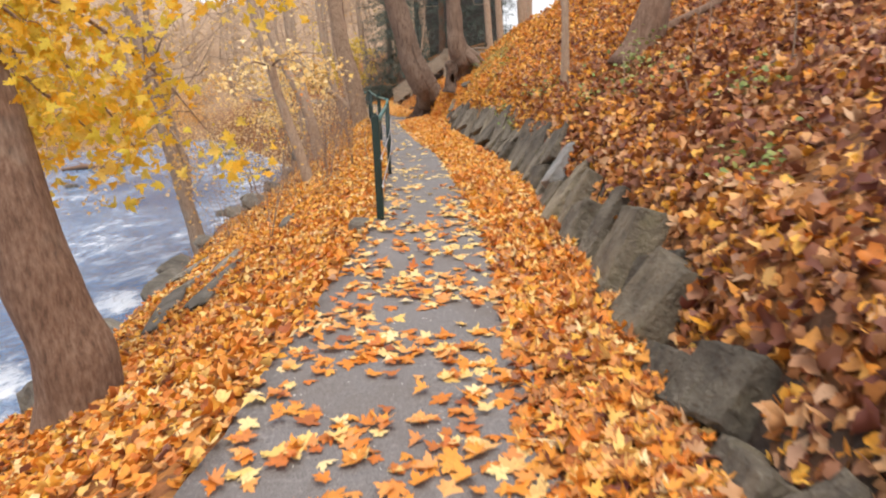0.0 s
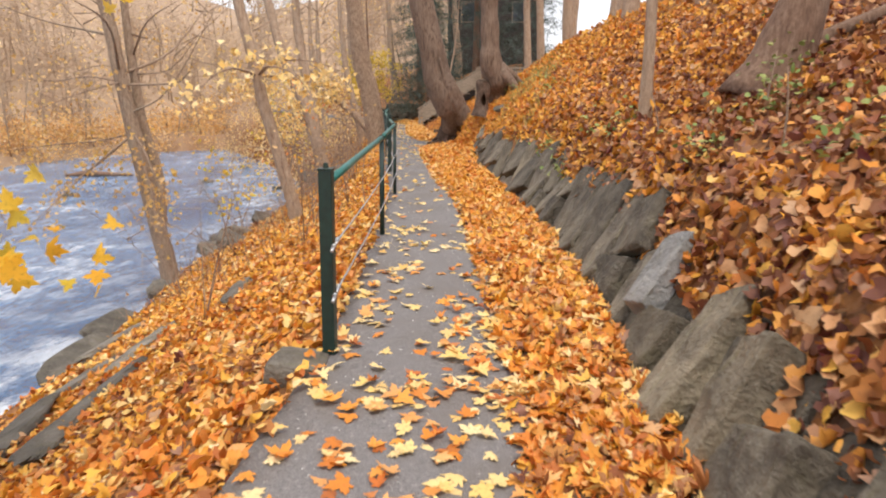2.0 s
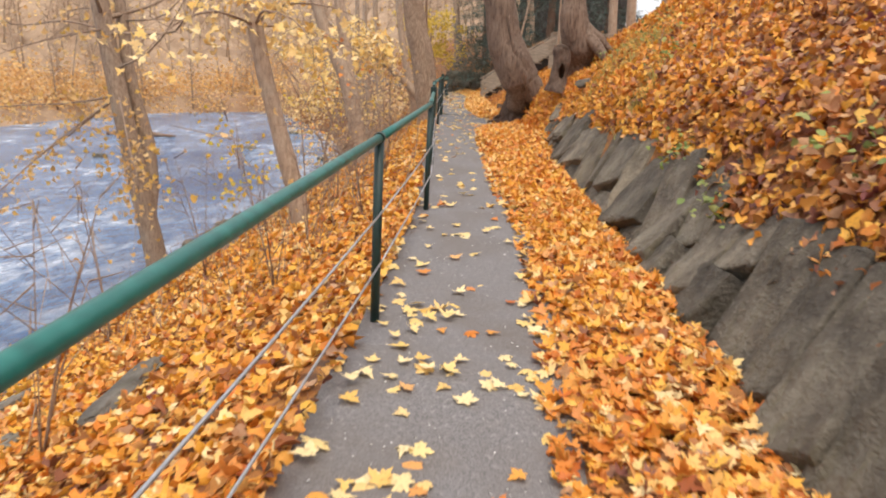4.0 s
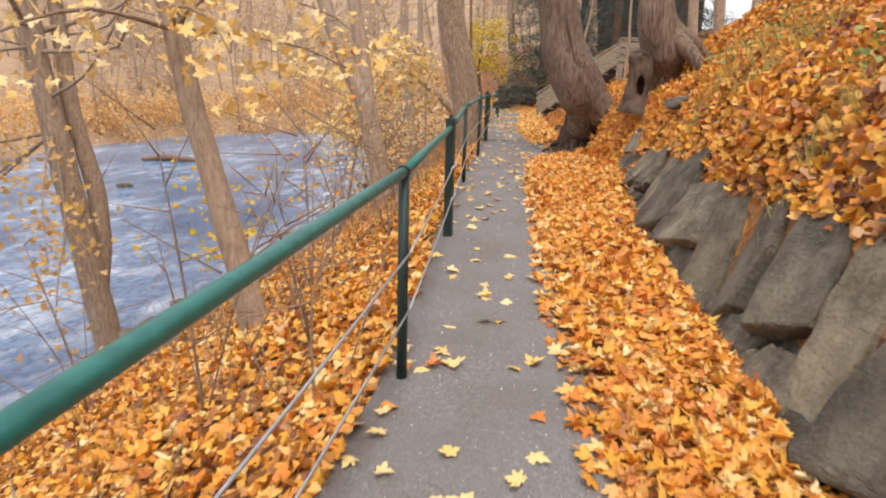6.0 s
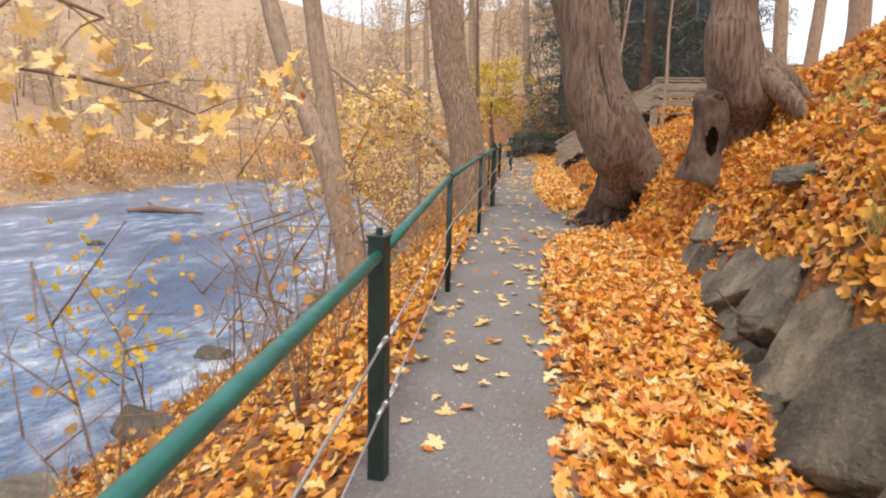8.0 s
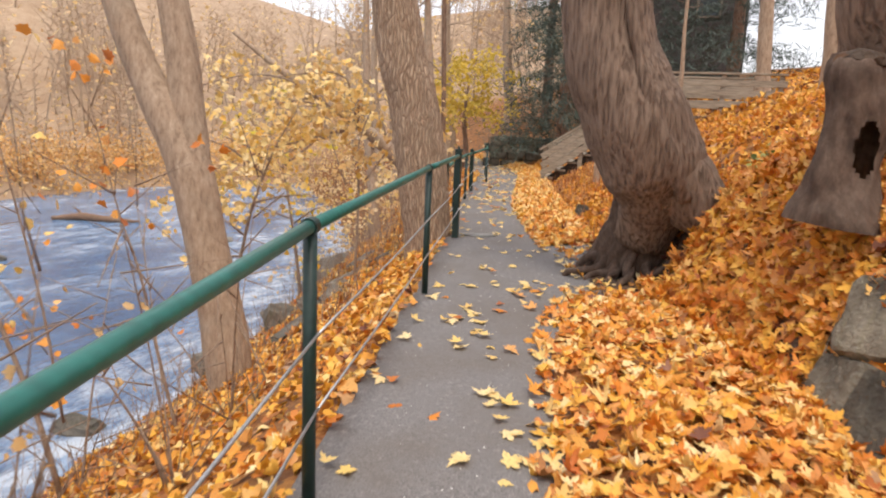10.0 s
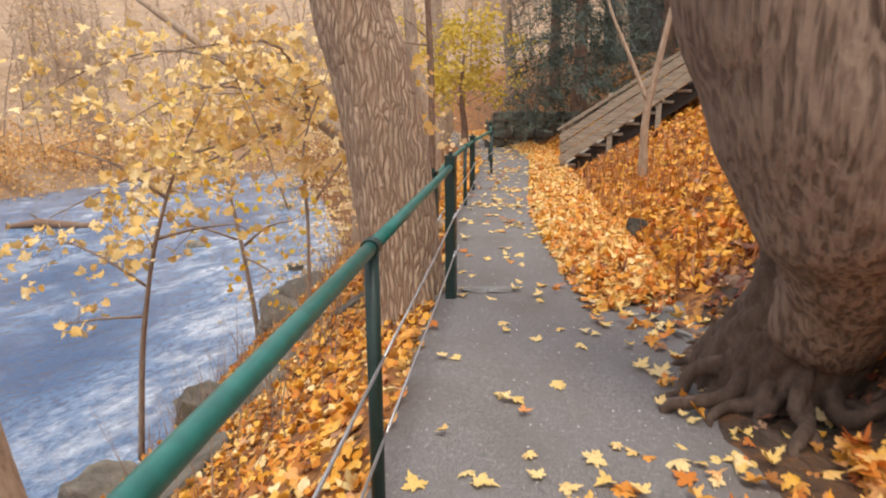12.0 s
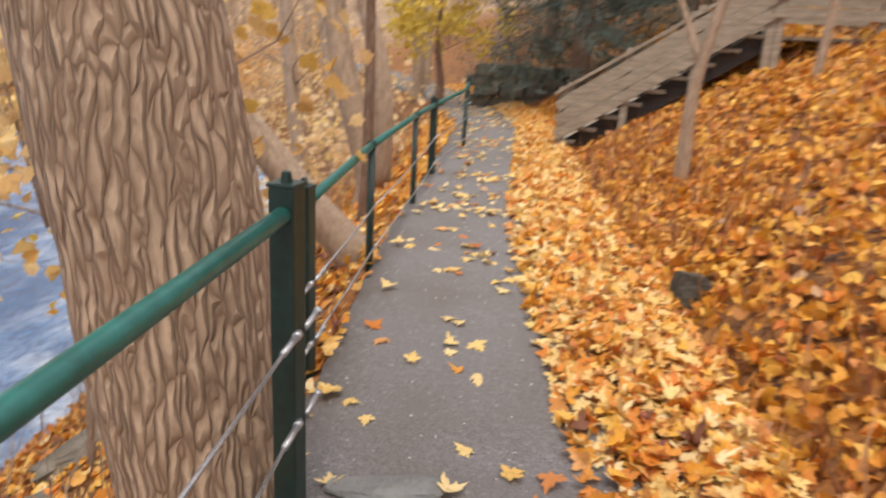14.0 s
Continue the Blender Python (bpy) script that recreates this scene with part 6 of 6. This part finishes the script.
# the hill over the wall
x, y = scatter(64000, -1.5, 38, (T_TOP, -0.06), (T_WALL, 3.2))
x2, y2 = scatter(22000, -1.5, 42, (T_WALL, 3.0), (T_WALL, 9.0))
near = np.concatenate([np.ones(len(x), bool), np.zeros(len(x2), bool)])
x, y = np.concatenate([x, x2]), np.concatenate([y, y2])
keep = (rng.uniform(0, 1, len(x)) < np.clip(0.95 + 1.1 * patchy(x, y, 0.9, 9.0), 0.35, 1)) & ~bare(x, y)
x, y, near = x[keep], y[keep], near[keep]
rus = np.interp(y, [0, 9, 13, 17, 24, 27, 31, 40], [0.92, 0.85, 0.5, 0.15, 0.08, 0.05, 0.14, 0.3]) + 0.25 * patchy(x, y, 0.6, 2.0)
pal = rng.uniform(0, 1, len(x))
lift = rng.uniform(-0.01, 0.10, len(x))
warmth = rng.uniform(0, 1, len(x))
old = rng.uniform(0, 1, len(x)) < np.interp(y, [0, 3, 7, 11], [0.5, 0.4, 0.28, 0.12])
for nm, sel, shape, mat in (("hill_leaves_brown", (pal < rus) & near & old, MEDIUM, BROWN), ("hill_leaves_russet", (pal < rus) & near & ~old, MEDIUM, RUSSET), ("hill_leaves", (pal >= rus) & near & (warmth > np.interp(y, [20, 26], [0.3, 0.12])), MEDIUM, GOLD), ("hill_leaves_amber", (pal >= rus) & near & (warmth <= np.interp(y, [20, 26], [0.3, 0.12])), MEDIUM, AMBER),
                            ("hilltop_leaves_russet", (pal < rus) & ~near, PLAIN, RUSSET), ("hilltop_leaves", (pal >= rus) & ~near, PLAIN, GOLD)):
    lay(nm, x[sel], y[sel], lift[sel], 0.076 if near[sel].all() else 0.12, shape, mat, 0.62, 0.85, "fallen russet and orange leaves on the hillside")

# leaves lodged on the tops of the wall stones
x, y = scatter(5200, 0.0, 22, (T_TOP, -0.07), (T_TOP, 0.45))
keep = ~bare(x, y)
x, y = x[keep], y[keep]
rus = rng.uniform(0, 1, len(x)) < np.interp(y, [0, 9, 14], [0.8, 0.6, 0.15])
for nm, sel, mat in (("wall_top_leaves_russet", rus, RUSSET), ("wall_top_leaves", ~rus, GOLD)):
    lay(nm, x[sel], y[sel], rng.uniform(0.02, 0.10, sel.sum()), 0.08, MEDIUM, mat, 0.5, 0.7, "russet leaves lodged over the wall stones")
# leaves spilling down the slope before the leaning tree
x, y = scatter(5200, 19.2, 22.7, (T_WALL, 0.0), (T_WALL, 0.95))
keep = rng.uniform(0, 1, len(x)) < np.clip((y - 19.0) / 1.2, 0, 1)
x, y = x[keep], y[keep]
warm = rng.uniform(0, 1, len(x)) < 0.4
for nm, sel, mat in (("slope_leaves_amber", warm, AMBER), ("slope_leaves", ~warm, GOLD)):
    lay(nm, x[sel], y[sel], rng.uniform(0.02, 0.13, sel.sum()), 0.092, LOBED, mat, 0.4, 0.65, "golden leaves spilling down to the path")
# leaves and litter among the bared roots
x, y = rng.uniform(-1.75, -0.9, 620), rng.uniform(22.9, 25.3, 620)
keep = x > at_y(T_WALL, y) + 0.12
x, y = x[keep], y[keep]
pal = rng.uniform(0, 1, len(x))
for nm, sel, mat in (("root_litter", pal < 0.5, BROWN), ("root_litter_russet", (pal >= 0.5) & (pal < 0.75), RUSSET), ("root_litter_gold", pal >= 0.75, GOLD)):
    lay(nm, x[sel], y[sel], rng.uniform(0.02, 0.07, sel.sum()), 0.07, MEDIUM, mat, 0.5, 0.7, "damp brown litter among the roots")

# dry reddish stalks on the slope before the stairs
g = np.random.default_rng(771)
sy = np.concatenate([g.uniform(27.4, 32.0, 800), g.uniform(24.8, 27.6, 120)])
sx = at_y(T_WALL, sy) + 0.12 + np.abs(g.normal(0, 0.75, len(sy)))
low = np.stack([sx, sy, terrain(sx, sy)], -1)
tip = low + np.stack([g.normal(0, 0.05, len(sy)), g.normal(0, 0.05, len(sy)), g.uniform(0.12, 0.34, len(sy))], -1)
wd = np.stack([g.uniform(0.004, 0.011, len(sy)), g.uniform(-0.004, 0.004, len(sy)), 0 * sy], -1)
tagged(new("dry_stalks", tri_mesh("dry_stalks", np.stack([low - wd, low + wd, tip], 1).reshape(-1, 3), np.arange(len(sy) * 3).reshape(-1, 3), RUSSET)), "dry reddish stalks standing on the slope", "stalks", kind="stuff")
# pale grit on the asphalt
gy = g.uniform(1.0, 30, 2000)
gx = at_y(T_LEFT, gy) + 0.05 + (at_y(T_WALL, gy) - at_y(T_LEFT, gy) - 0.1) * g.uniform(0, 1, len(gy))
sz = g.uniform(0.0025, 0.0065, len(gy))
mid_p = np.stack([gx, gy, 0.006 + 0 * gy], -1)
corner = np.array([(1, 0, -0.4), (-0.5, 0.86, -0.4), (-0.5, -0.86, -0.4), (0, 0, 0.7)])
v = mid_p[:, None] + corner[None] * sz[:, None, None] * g.uniform(0.6, 1.4, (len(gy), 4, 1))
f = np.array([(0, 1, 3), (1, 2, 3), (2, 0, 3)])[None] + (np.arange(len(gy)) * 4)[:, None, None]
tagged(new("grit", tri_mesh("grit", v.reshape(-1, 3), f.reshape(-1, 3), GRIT)), "pale grit strewn on the asphalt", "grit", kind="stuff")
